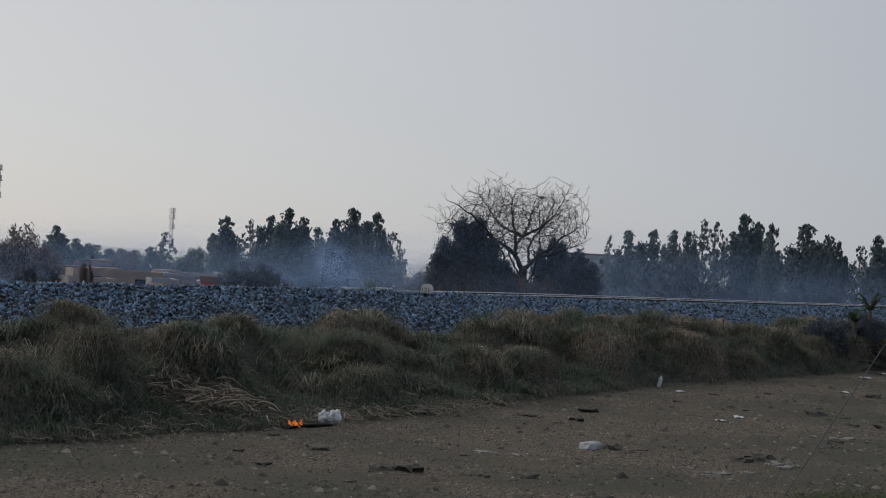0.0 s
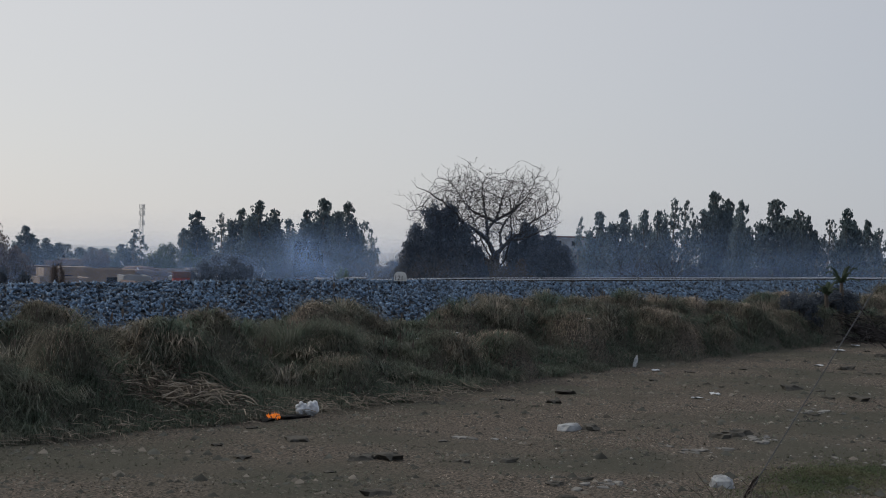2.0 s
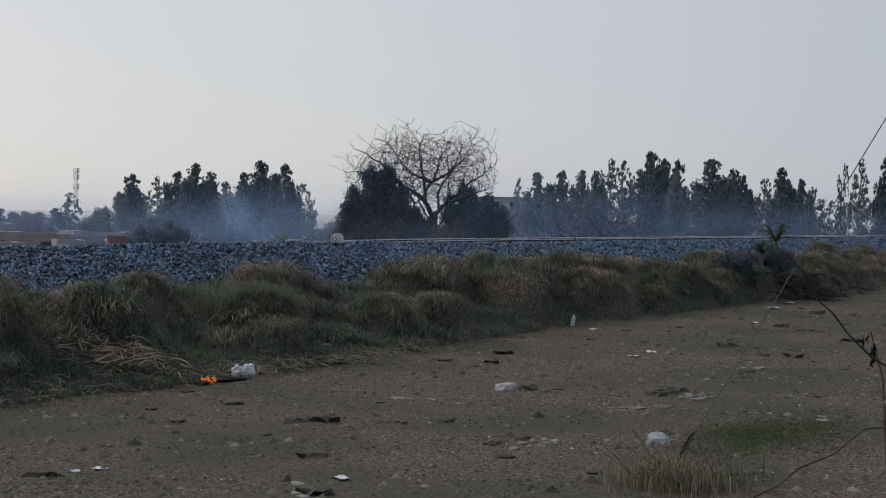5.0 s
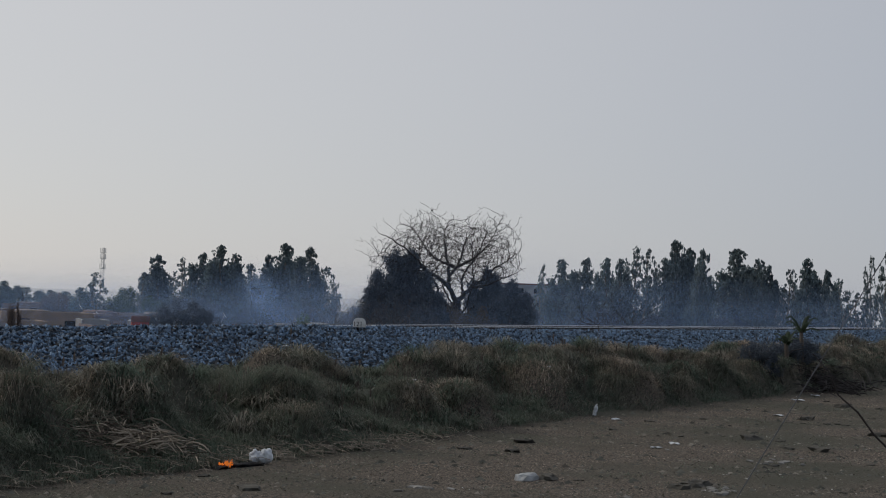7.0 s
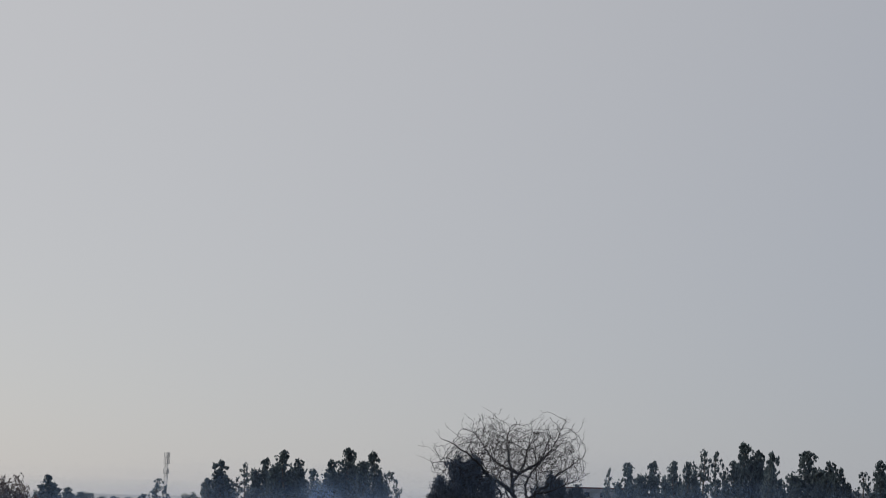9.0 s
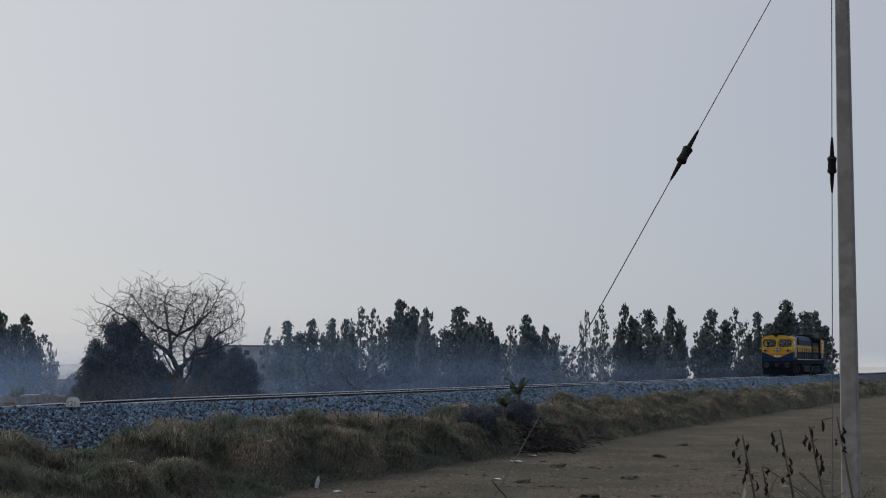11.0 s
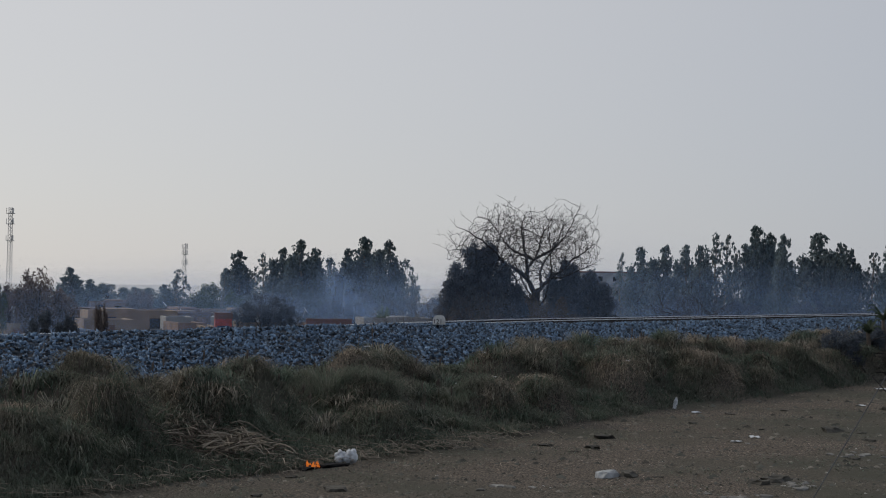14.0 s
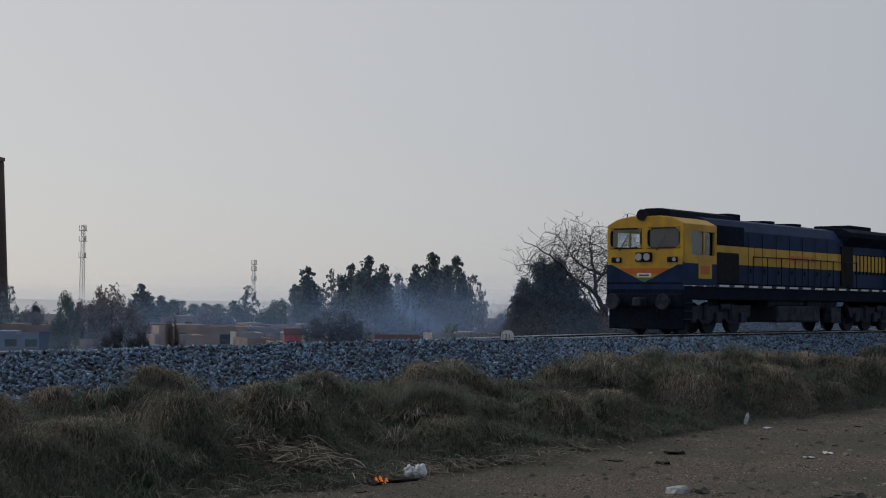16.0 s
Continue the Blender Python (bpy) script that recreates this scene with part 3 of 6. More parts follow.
def crumbs(name, seed, count, size, mat, label, x0=8.5, x1=53.5, y0=3.0, y1=16.5):
    """Loose crumbs of earth or stone in drifts over the field."""
    g = np.random.default_rng(seed)
    x, y = x0 + (x1 - x0) * g.random(count) ** 1.5, g.uniform(y0, y1, count)
    keep = (y < toe(x)) & (np.hypot(x, y) > 10.5) & (lumps(x, y, 2.2, 52) + 0.9 * g.random(count) > 0.55)
    x, y = x[keep], y[keep]
    n = len(x)
    base = np.array([(1, 0, -0.2), (-1, 0, -0.2), (0, 1, -0.2), (0, -1, -0.2), (0.3, 0.2, 0.3)], float)
    v = base[None] * (0.5 + 0.9 * g.random((n, 5, 1))) * (size * (0.4 + 1.2 * g.random((n, 1, 1)) ** 2)) + np.stack([x, y, ground_z(x, y)], -1)[:, None]
    me = bpy.data.meshes.new(name)
    tri = np.array([(0, 2, 4), (2, 1, 4), (1, 3, 4), (3, 0, 4)])
    f = (tri[None] + 5 * np.arange(n)[:, None, None]).reshape(-1)
    me.vertices.add(5 * n)
    me.vertices.foreach_set("co", v.astype(np.float32).reshape(-1))
    me.loops.add(len(f))
    me.loops.foreach_set("vertex_index", f.astype(np.int32))
    me.polygons.add(len(f) // 3)
    me.polygons.foreach_set("loop_start", np.arange(0, len(f), 3, dtype=np.int32))
    me.materials.append(mat)
    me.update(calc_edges=True)
    tagged(new(name, me), label, "soil", kind="stuff")


CRUMB = material("earth_crumb", (0.15, 0.138, 0.12), 0.95, (0.06, 0.058, 0.05), 4, 0, random_island=0.6, spec=0.1)
EARTHY = "loose dark crumbs of trodden earth over the field"
DARK_CRUMB = material("dark_earth_crumb", (0.075, 0.078, 0.07), 0.95, (0.04, 0.042, 0.038), 4, 0, random_island=0.5, spec=0.1)
PEBBLE = material("pale_pebble", (0.34, 0.335, 0.32), 0.9, (0.2, 0.195, 0.185), 6, 0, random_island=0.6, spec=0.15)
crumbs("soil_crumbs", 61, 44000, 0.026, CRUMB, EARTHY)
crumbs("soil_crumbs", 62, 4500, 0.05, CRUMB, EARTHY)
crumbs("soil_crumbs", 63, 14000, 0.05, DARK_CRUMB, EARTHY)
crumbs("soil_crumbs", 66, 2600, 0.11, DARK_CRUMB, EARTHY, x1=40)
crumbs("soil_crumbs", 67, 2000, 0.09, CRUMB, EARTHY, x1=40)
crumbs("pale_pebbles", 64, 1500, 0.03, PEBBLE, "pale pebbles and chips strewn on the field", 14, 42, 4.5, 11.5)
crumbs("pale_pebbles", 65, 600, 0.024, PEBBLE, "pale pebbles and chips strewn on the field")
TRODDEN = material("trodden_grass", (0.30, 0.245, 0.20), 0.9, (0.14, 0.125, 0.105), 0.9, 0, random_island=0.75, third=(0.10, 0.105, 0.08), scale3=0.3, spec=0.05, thin=0.3)
tagged(new("field_stubble", quads("field_stubble", np.concatenate([stubble(31, 76000, 8, 50, 3, 16.6, 0.045, 0.013), stubble(33, 24000, 36, 120, 3, 16.8, 0.05, 0.014)]), TRODDEN)),
       "short trodden dry grass over the brown field", "grass", kind="stuff")
fg = np.random.default_rng(6)
fx, fy = 8.5 + 38 * fg.random(60000) ** 1.5, fg.uniform(3.5, 16.5, 60000)
fk = (lumps(fx, fy, 4.3, 47) + 0.5 * fg.random(60000) > 0.45) & (fy < toe(fx)) & (np.hypot(fx, fy) > 10)
fx, fy = fx[fk], fy[fk]
tagged(new("low_weeds", quads("low_weeds", blades(fx, fy, ground_z(fx, fy), 0.05, 1.0, 0.011, 12), GREEN)), "low dull green weeds in patches on the field", "weeds", kind="stuff")
PATCHGREEN = material("short_green_grass", (0.10, 0.13, 0.07), 0.85, (0.15, 0.145, 0.09), 1.5, 0, random_island=0.4, spec=0.1, thin=0.4)
g = np.random.default_rng(5)
gx_, gy_ = 16.7 + 1.0 * g.normal(size=20000), 6.35 + 0.42 * g.normal(size=20000)
tagged(new("green_patch", quads("green_patch", blades(gx_, gy_, ground_z(gx_, gy_), 0.05, 0.8, 0.008, 9), PATCHGREEN)), "patch of short green grass in the field", "grass", kind="stuff")

# ---- trees ----
rnd = random.Random(3)


def leaf_cloud(g, centres, radii, per, size, droop=0.4, stretch=(1, 1, 1.15)):
    """Loose leaf quads round the clump centres, turned at random and hanging a little."""
    k = np.repeat(np.arange(len(centres)), per)
    d = g.normal(size=(len(k), 3))
    d /= np.linalg.norm(d, axis=1, keepdims=True)
    p = np.asarray(centres)[k] + d * (np.asarray(radii)[k] * g.random(len(k)) ** 0.45)[:, None] * np.array(stretch)
    u = g.normal(size=(len(k), 3))
    u[:, 2] -= droop * 2
    u /= np.linalg.norm(u, axis=1, keepdims=True)
    w = np.cross(u, g.normal(size=(len(k), 3)))
    w /= np.linalg.norm(w, axis=1, keepdims=True)
    s = (size * g.uniform(0.6, 1.4, len(k)))[:, None]
    u, w = u * s, w * s * 0.45
    return np.stack([p - u, p + w, p + u, p - w], 1)


def eucalyptus_meshes(seed, airy):
    """A tree 10 m high and about 3.7 m wide: trunk, rising limbs, and ragged spires of hanging leaf tufts."""
    g = np.random.default_rng(seed)
    b = bmesh.new()
    tufts, sizes = [], []
    # spires: offset, foot and top of each, and its girth
    spires = [(0.0, 0.0, 0.8, 9.9, 1.35)]
    for k in range(4 if airy else 5):
        q, r = k * 1.26 + g.uniform(-0.4, 0.4), g.uniform(0.7, 1.3)
        spires.append((math.cos(q) * r, math.sin(q) * r, g.uniform(0.2, 1.4), g.uniform(5.2, 8.9), g.uniform(0.75, 1.1)))
    for j, (lx, ly, z0, top, girth) in enumerate(spires):
        ph = g.uniform(0, 6.283)
        line = [Vector((lx * min(1, k / 4) + 0.16 * math.sin(k * 1.1 + ph), ly * min(1, k / 4) + 0.16 * math.cos(k * 0.9 + ph), (top - 0.15) * k / 7)) for k in range(8)]
        rod(line, [(0.16 if j == 0 else 0.07) * (1 - 0.92 * k / 7) + 0.008 for k in range(8)], 6 if j == 0 else 4, b, cap=False)
        sprays = int((22 if airy else 40) * (top - z0) / 8)
        lean = g.uniform(0, 6.283)
        for k in range(sprays):
            f = (k + g.random()) / sprays
            z = z0 + (top - z0) * f
            wide = girth * min(0.6 + 1.4 * f, 1.0, 0.03 + 1.5 * (1 - f) ** 0.8) * g.uniform(0.6, 1.2)
            u = min(6.99, z / (top - 0.15) * 7)
            at = line[int(u)].lerp(line[int(u) + 1], u % 1)
            a = lean + k * 2.4 + g.normal(0, 0.5)
            tip = at + Vector((wide * math.cos(a), wide * math.sin(a), 0.4 * wide + g.normal(0, 0.1)))
            rod([at - Vector((0, 0, 0.2)), at.lerp(tip, 0.55) + Vector((0, 0, 0.05)), tip], [0.022, 0.014, 0.005], 3, b, cap=False)
            for m in range(2 if airy else 4):
                p = at.lerp(tip, g.uniform(0.1, 1.1))
                tufts.append((p.x + g.normal(0, 0.16), p.y + g.normal(0, 0.16), p.z - g.uniform(-0.1, 0.45)))
                sizes.append(g.uniform(0.16, 0.42) * (1.15 - 0.5 * f))
    leaves = leaf_cloud(g, tufts, sizes, 12, 0.16, 1.6, (1.0, 1.0, 1.5))
    return mesh_of(b, "trunk", PALEBARK, True), quads("crown", leaves, LEAF)


EUC = [eucalyptus_meshes(100 + k, False) for k in range(5)]
EUC_AIRY = [eucalyptus_meshes(200 + k, True) for k in range(3)]


def eucalyptus(x, y, h, w, kind, group):
    me = rnd.choice(EUC_AIRY if kind == 1 else EUC)
    t = thing("eucalyptus_tree", (x, y, FAR_Z, 0, 0, rnd.uniform(0, 360)), category="tree", group=group,
              label="airy eucalyptus tree with see-through drooping foliage" if kind == 1 else "tall dark blue-green eucalyptus tree with ragged crown")
    t.scale = (w / 2.75, w / 2.75, h / 9.7)
    part("trunk", me[0], None, t, "pale bark")
    part("crown", me[1], None, t)


LEFT = [(129.9, 136.1, 6.4, 2.2, 1), (136.1, 139.9, 8.9, 4.2, 0), (129.3, 128.5, 8.5, 3.2, 1), (140.3, 135.7, 9.5, 3.5, 0), (134.6, 126.9, 10.2, 4.4, 0),
        (137.0, 126.9, 9.2, 3.3, 0), (143.3, 129.7, 8.2, 3.4, 0), (139.9, 123.4, 9.2, 3.3, 0), (143.0, 123.3, 10.9, 5.2, 0), (138.6, 115.5, 10.2, 3.6, 0),
        (148.9, 121.3, 8.3, 3.4, 1), (146.9, 118.3, 7.1, 1.9, 1)]
RIGHT = [(148.3, 87.5, 9.0, 2.0, 1), (155.6, 88.9, 9.7, 3.5, 0), (145.7, 80.1, 9.6, 3.3, 0), (158.3, 84.0, 10.0, 3.5, 0), (150.0, 77.8, 9.7, 2.7, 0),
         (152.4, 77.0, 11.2, 4.1, 1), (158.8, 78.6, 11.5, 3.2, 1), (154.2, 72.8, 11.9, 4.0, 0), (157.0, 72.2, 11.3, 3.4, 0), (150.0, 67.4, 10.7, 2.9, 0),
         (162.2, 68.4, 11.4, 5.2, 0), (159.9, 65.0, 10.1, 3.1, 0), (157.3, 62.4, 9.3, 2.7, 0), (165.0, 62.9, 9.4, 3.5, 1), (158.5, 58.2, 10.2, 3.3, 0)]
RIGHT_END = [(161.5, 56.9, 9.1, 2.7, 0), (157.1, 53.9, 8.0, 3.3, 1), (161.8, 53.6, 6.8, 2.7, 1)]
FAR_RIGHT = [(181.2, 58.3, 11.7, 2.0, 1), (188.5, 58.6, 12.4, 3.1, 1), (177.0, 51.8, 12.1, 2.8, 0), (190.2, 52.5, 11.9, 4.8, 0), (181.2, 46.7, 12.0, 3.4, 0),
             (184.2, 42.3, 11.6, 4.6, 0), (191.2, 40.5, 12.0, 3.9, 1), (185.2, 36.5, 11.2, 3.0, 0), (188.0, 33.6, 12.7, 4.5, 0), (196.0, 34.0, 11.0, 5.0, 0),
             (210.0, 34.5, 12.0, 5.5, 0), (222.0, 35.0, 12.4, 5.0, 0)]
FAR_LEFT = [(94.7, 147.0, 5.9, 2.6, 1), (116.3, 150.0, 6.4, 3.4, 0), (119.5, 150.0, 4.9, 2.8, 0), (114.6, 128.0, 6.3, 3.2, 1), (113.6, 129.2, 4.4, 2.6, 0), (97.8, 138.8, 4.2, 2.0, 1)]
for rows_, name_ in ((LEFT, "grove by the houses"), (RIGHT, "grove behind the track"), (RIGHT_END, "grove behind the track"), (FAR_RIGHT, "grove down the line"),
                     (FAR_LEFT, "trees behind the village")):
    for row_ in rows_:
        eucalyptus(*row_, name_)


def bush_mesh(seed, density=1.0, leaf=0.11):
    """A unit bush, 2 m wide and 2 m high: stems and a ragged clumped crown."""
    g = np.random.default_rng(seed)
    b = bmesh.new()
    centres, radii = [], []
    for k in range(34):
        a, r = g.uniform(0, 6.283), g.random() ** 0.6 * 0.85
        z = g.uniform(0.15, 1.0) ** 0.8 * 1.75 * math.sqrt(max(0.05, 1 - 0.75 * r * r))
        tip = Vector((r * math.cos(a), r * math.sin(a), z))
        rod([(0.1 * math.cos(a), 0.1 * math.sin(a), 0), tip * 0.5 + Vector((0, 0, 0.12)), tip], [0.035, 0.02, 0.008], 4, b, cap=False)
        centres.append(tip[:])
        radii.append(g.uniform(0.14, 0.34))
    return mesh_of(b, "stems", BARK), leaf_cloud(g, centres, radii, int(130 * density), leaf * 0.5, 0.3)


BUSHES = [bush_mesh(300 + k, 1.4, 0.09) for k in range(4)]
BUSH_MESHES = {}


def bush(x, y, z, w, h, mat, label, group="", name="bush"):
    k = rnd.randrange(4)
    key = (k, mat.name)
    if key not in BUSH_MESHES:
        BUSH_MESHES[key] = quads("crown", BUSHES[k][1], mat)
    t = thing(name, (x, y, z, 0, 0, rnd.uniform(0, 360)), label=label, category="bush", group=group)
    t.scale = (w / 2, w / 2, h / 2)
    part("stems", BUSHES[k][0], None, t)
    part("crown", BUSH_MESHES[key], None, t)


def evergreen_meshes(seed):
    """A unit evergreen, 2 m wide and 2 m high: a cone of layered, outward-sloping sprays of fine leaves."""
    g = np.random.default_rng(seed)
    b = bmesh.new()
    rod([(0, 0, 0), (0.02, 0.01, 1.0), (0, 0, 1.9)], [0.045, 0.03, 0.005], 6, b)
    centres, radii = [], []
    for k in range(150):
        f = (k + g.random()) / 150
        a, r = k * 2.4 + g.normal(0, 0.4), (0.98 * (1 - f) ** 0.5 + 0.03) * g.uniform(0.55, 1.08)
        z = 0.06 + 1.86 * f
        rod([(0, 0, z), (r * 0.6 * math.cos(a), r * 0.6 * math.sin(a), z + 0.04), (r * math.cos(a), r * math.sin(a), z - 0.02)], [0.012, 0.008, 0.003], 3, b, cap=False)
        for h in (0.35, 0.65, 0.95):
            centres.append((r * h * math.cos(a), r * h * math.sin(a), z + 0.03 * g.normal()))
            radii.append(g.uniform(0.07, 0.15))
    return mesh_of(b, "trunk", BARK), quads("crown", leaf_cloud(g, centres, radii, 22, 0.036, 0.2, (1.3, 1.3, 0.7)), DARKLEAF)


EVERGREENS = [evergreen_meshes(330 + k) for k in range(3)]
for k, (u, v, w, h) in enumerate(((-3.4, -1.6, 3.8, 7.0), (-2.5, -1.2, 3.6, 7.1), (-4.35, -1.4, 3.4, 5.9), (-1.65, -1.8, 3.4, 6.0), (-4.7, -2.0, 3.2, 5.0), (-0.9, -1.6, 2.8, 4.8), (1.8, 0.9, 2.4, 6.3), (1.1, 1.4, 2.6, 5.6), (2.3, 0.6, 2.6, 6.0),
                                  (3.2, -0.6, 3.2, 5.6), (4.0, -1.0, 2.8, 4.9), (2.4, -1.6, 2.8, 4.6))):
    e_ = thing("evergreen_tree", (68.0 + 0.561 * u + 0.828 * v, 45.85 - 0.828 * u + 0.561 * v, FAR_Z, 0, 0, 70 * k), label="dense dark evergreen tree crowding the bare tree", category="tree", group="thicket round the bare tree")
    e_.scale = (w / 2, w / 2, h / 1.95)
    part("trunk", EVERGREENS[k % 3][0], None, e_)
    part("crown", EVERGREENS[k % 3][1], None, e_)
for x, y, w, h in ((66.6, 44.9, 2.4, 4.6), (67.4, 43.6, 2.6, 4.5), (68.6, 43.4, 2.6, 4.7), (66.0, 43.8, 2.2, 4.2)):
    bush(x, y, FAR_Z, w, h, TWIG, "reddish-brown dry shrub below the bare tree", "dry shrubs")
GREENS, BROWNS = "rounded dull green tree among low houses", "wide dark brownish tree behind village walls"
for x, y, w, h, mat_, lab_ in ((54.0, 77.9, 2.0, 4.4, BUSHLEAF, GREENS), (61.8, 83.4, 3.6, 4.8, BROWNLEAF, BROWNS), (61.6, 86.0, 2.4, 3.9, BROWNLEAF, BROWNS), (64.2, 84.0, 2.4, 3.8, BROWNLEAF, BROWNS), (55.2, 68.4, 0.9, 3.1, BROWNLEAF, BROWNS), (51.4, 68.8, 1.9, 2.6, DARKLEAF, GREENS), (52.6, 68.0, 1.5, 2.5, DARKLEAF, GREENS),
                               (208.7, 255.3, 8.5, 4.0, LEAF, GREENS), (214.0, 252.0, 8.0, 3.4, LEAF, GREENS), (97.1, 114.1, 3.2, 3.4, BROWNLEAF, BROWNS), (119.1, 127.9, 3.8, 4.2, BUSHLEAF, GREENS), (116.6, 126.2, 3.2, 3.3, BUSHLEAF, GREENS),
                               (117.9, 121.4, 3.6, 3.4, BUSHLEAF, GREENS), (77.7, 116.2, 2.4, 3.6, BROWNLEAF, BROWNS), (83.7, 82.9, 3.9, 3.3, DARKLEAF, GREENS), (82.6, 84.3, 2.4, 2.6, DARKLEAF, GREENS), (85.6, 82.0, 2.4, 2.6, DARKLEAF, GREENS),
                               (82.2, 125.3, 2.6, 2.8, BUSHLEAF, GREENS), (89.3, 74.9, 1.2, 2.6, BUSHLEAF, GREENS)):
    bush(x, y, FAR_Z, w * 1.1, h * 1.25, mat_, lab_, "trees of the village", "small_tree")


def branch(b, g, p, d, length, r, level, droop=0.0):
    """A crooked limb that forks until it is a twig."""
    pts, q, dd = [p], p, d
    steps = 4 if level < 4 else 3
    for k in range(steps):
        dd = (dd + Vector((g.uniform(-.22, .22), g.uniform(-.22, .22), g.uniform(-.12, .2) - droop))).normalized()
        q = q + dd * length / steps
        pts.append(q)
    rod(pts, [r * (1 - 0.42 * k / steps) for k in range(steps + 1)], 6 if level < 2 else 4 if level < 4 else 3, b, cap=False)
    if level >= 6:
        return
    for k in range(3 if level in (1, 2, 3) else 2):
        a = g.uniform(0, 6.283)
        side = Vector((math.cos(a), math.sin(a), g.uniform(-0.2, 0.55)))
        branch(b, g, pts[-1 if k < 2 else 2], (dd * 0.75 + side * 0.72).normalized(), length * g.uniform(0.62, 0.86), r * 0.58 * g.uniform(0.85, 1.1), level + 1, droop)


TREE_LIMBS = (  # across, away, up from the tree's foot, and girth at the start
    (0.31, [(-0.5, 0.0, 0.0), (-0.35, 0.0, 1.5), (-0.2, 0.05, 3.0), (0.05, 0.0, 4.3), (0.12, 0.0, 4.75)]),
    (0.24, [(0.12, 0.0, 4.75), (-0.1, -0.1, 5.05), (-0.3, -0.25, 5.5), (-0.38, -0.3, 6.2), (-0.42, -0.2, 6.9), (-0.62, 0.1, 7.5), (-0.7, 0.3, 8.3), (-0.62, 0.5, 9.2)]),
    (0.15, [(-0.42, -0.2, 6.9), (-0.05, -0.5, 6.65), (0.55, -0.9, 6.95), (1.2, -1.2, 7.4), (1.8, -1.2, 8.0), (2.2, -1.3, 8.9), (2.5, -1.3, 9.6)]),
    (0.12, [(-0.42, -0.2, 6.9), (-1.1, 0.2, 7.1), (-1.7, 0.7, 7.7), (-2.2, 1.1, 8.4), (-2.7, 1.4, 9.0)]),
    (0.17, [(-0.3, -0.25, 5.5), (-0.95, -0.7, 6.1), (-1.6, -1.2, 6.4), (-2.1, -1.5, 7.0), (-2.9, -1.9, 7.7), (-3.8, -2.0, 8.2), (-4.5, -2.0, 8.55)]),
    (0.11, [(-1.6, -1.2, 6.4), (-2.5, -1.0, 6.9), (-3.4, -0.7, 7.1), (-4.5, -0.4, 7.25)]),
    (0.13, [(-0.38, -0.3, 6.2), (0.05, 0.4, 6.7), (0.3, 1.2, 7.4), (0.5, 1.9, 8.3), (0.7, 2.3, 9.2)]),
    (0.22, [(0.12, 0.0, 4.75), (0.45, 0.2, 5.1), (0.9, 0.5, 5.6), (1.6, 0.7, 6.05), (2.2, 1.0, 6.7), (2.8, 1.2, 7.1), (3.6, 1.3, 7.7)]),
    (0.13, [(0.45, 0.2, 5.1), (0.35, 0.7, 6.0), (0.65, 1.2, 6.7), (1.3, 1.6, 7.5), (1.6, 1.9, 8.4)]),
    (0.11, [(0.9, 0.5, 5.6), (1.7, -0.4, 5.7), (2.6, -0.9, 6.1), (3.5, -1.1, 6.5)]),
    (0.15, [(0.05, 0.0, 4.2), (-0.5, -0.5, 4.55), (-0.9, -0.8, 4.9), (-1.0, -1.1, 5.6), (-1.6, -1.8, 6.3), (-2.0, -2.4, 7.2)]),
    (0.12, [(0.05, 0.0, 4.2), (-0.4, 0.8, 5.0), (-0.9, 1.8, 6.0), (-1.4, 2.6, 7.2), (-1.8, 3.0, 8.2)]),
    (0.10, [(0.08, 0.0, 3.6), (0.7, -0.9, 4.6), (1.0, -1.9, 5.9), (0.9, -2.6, 7.3), (0.8, -2.9, 8.4)]))


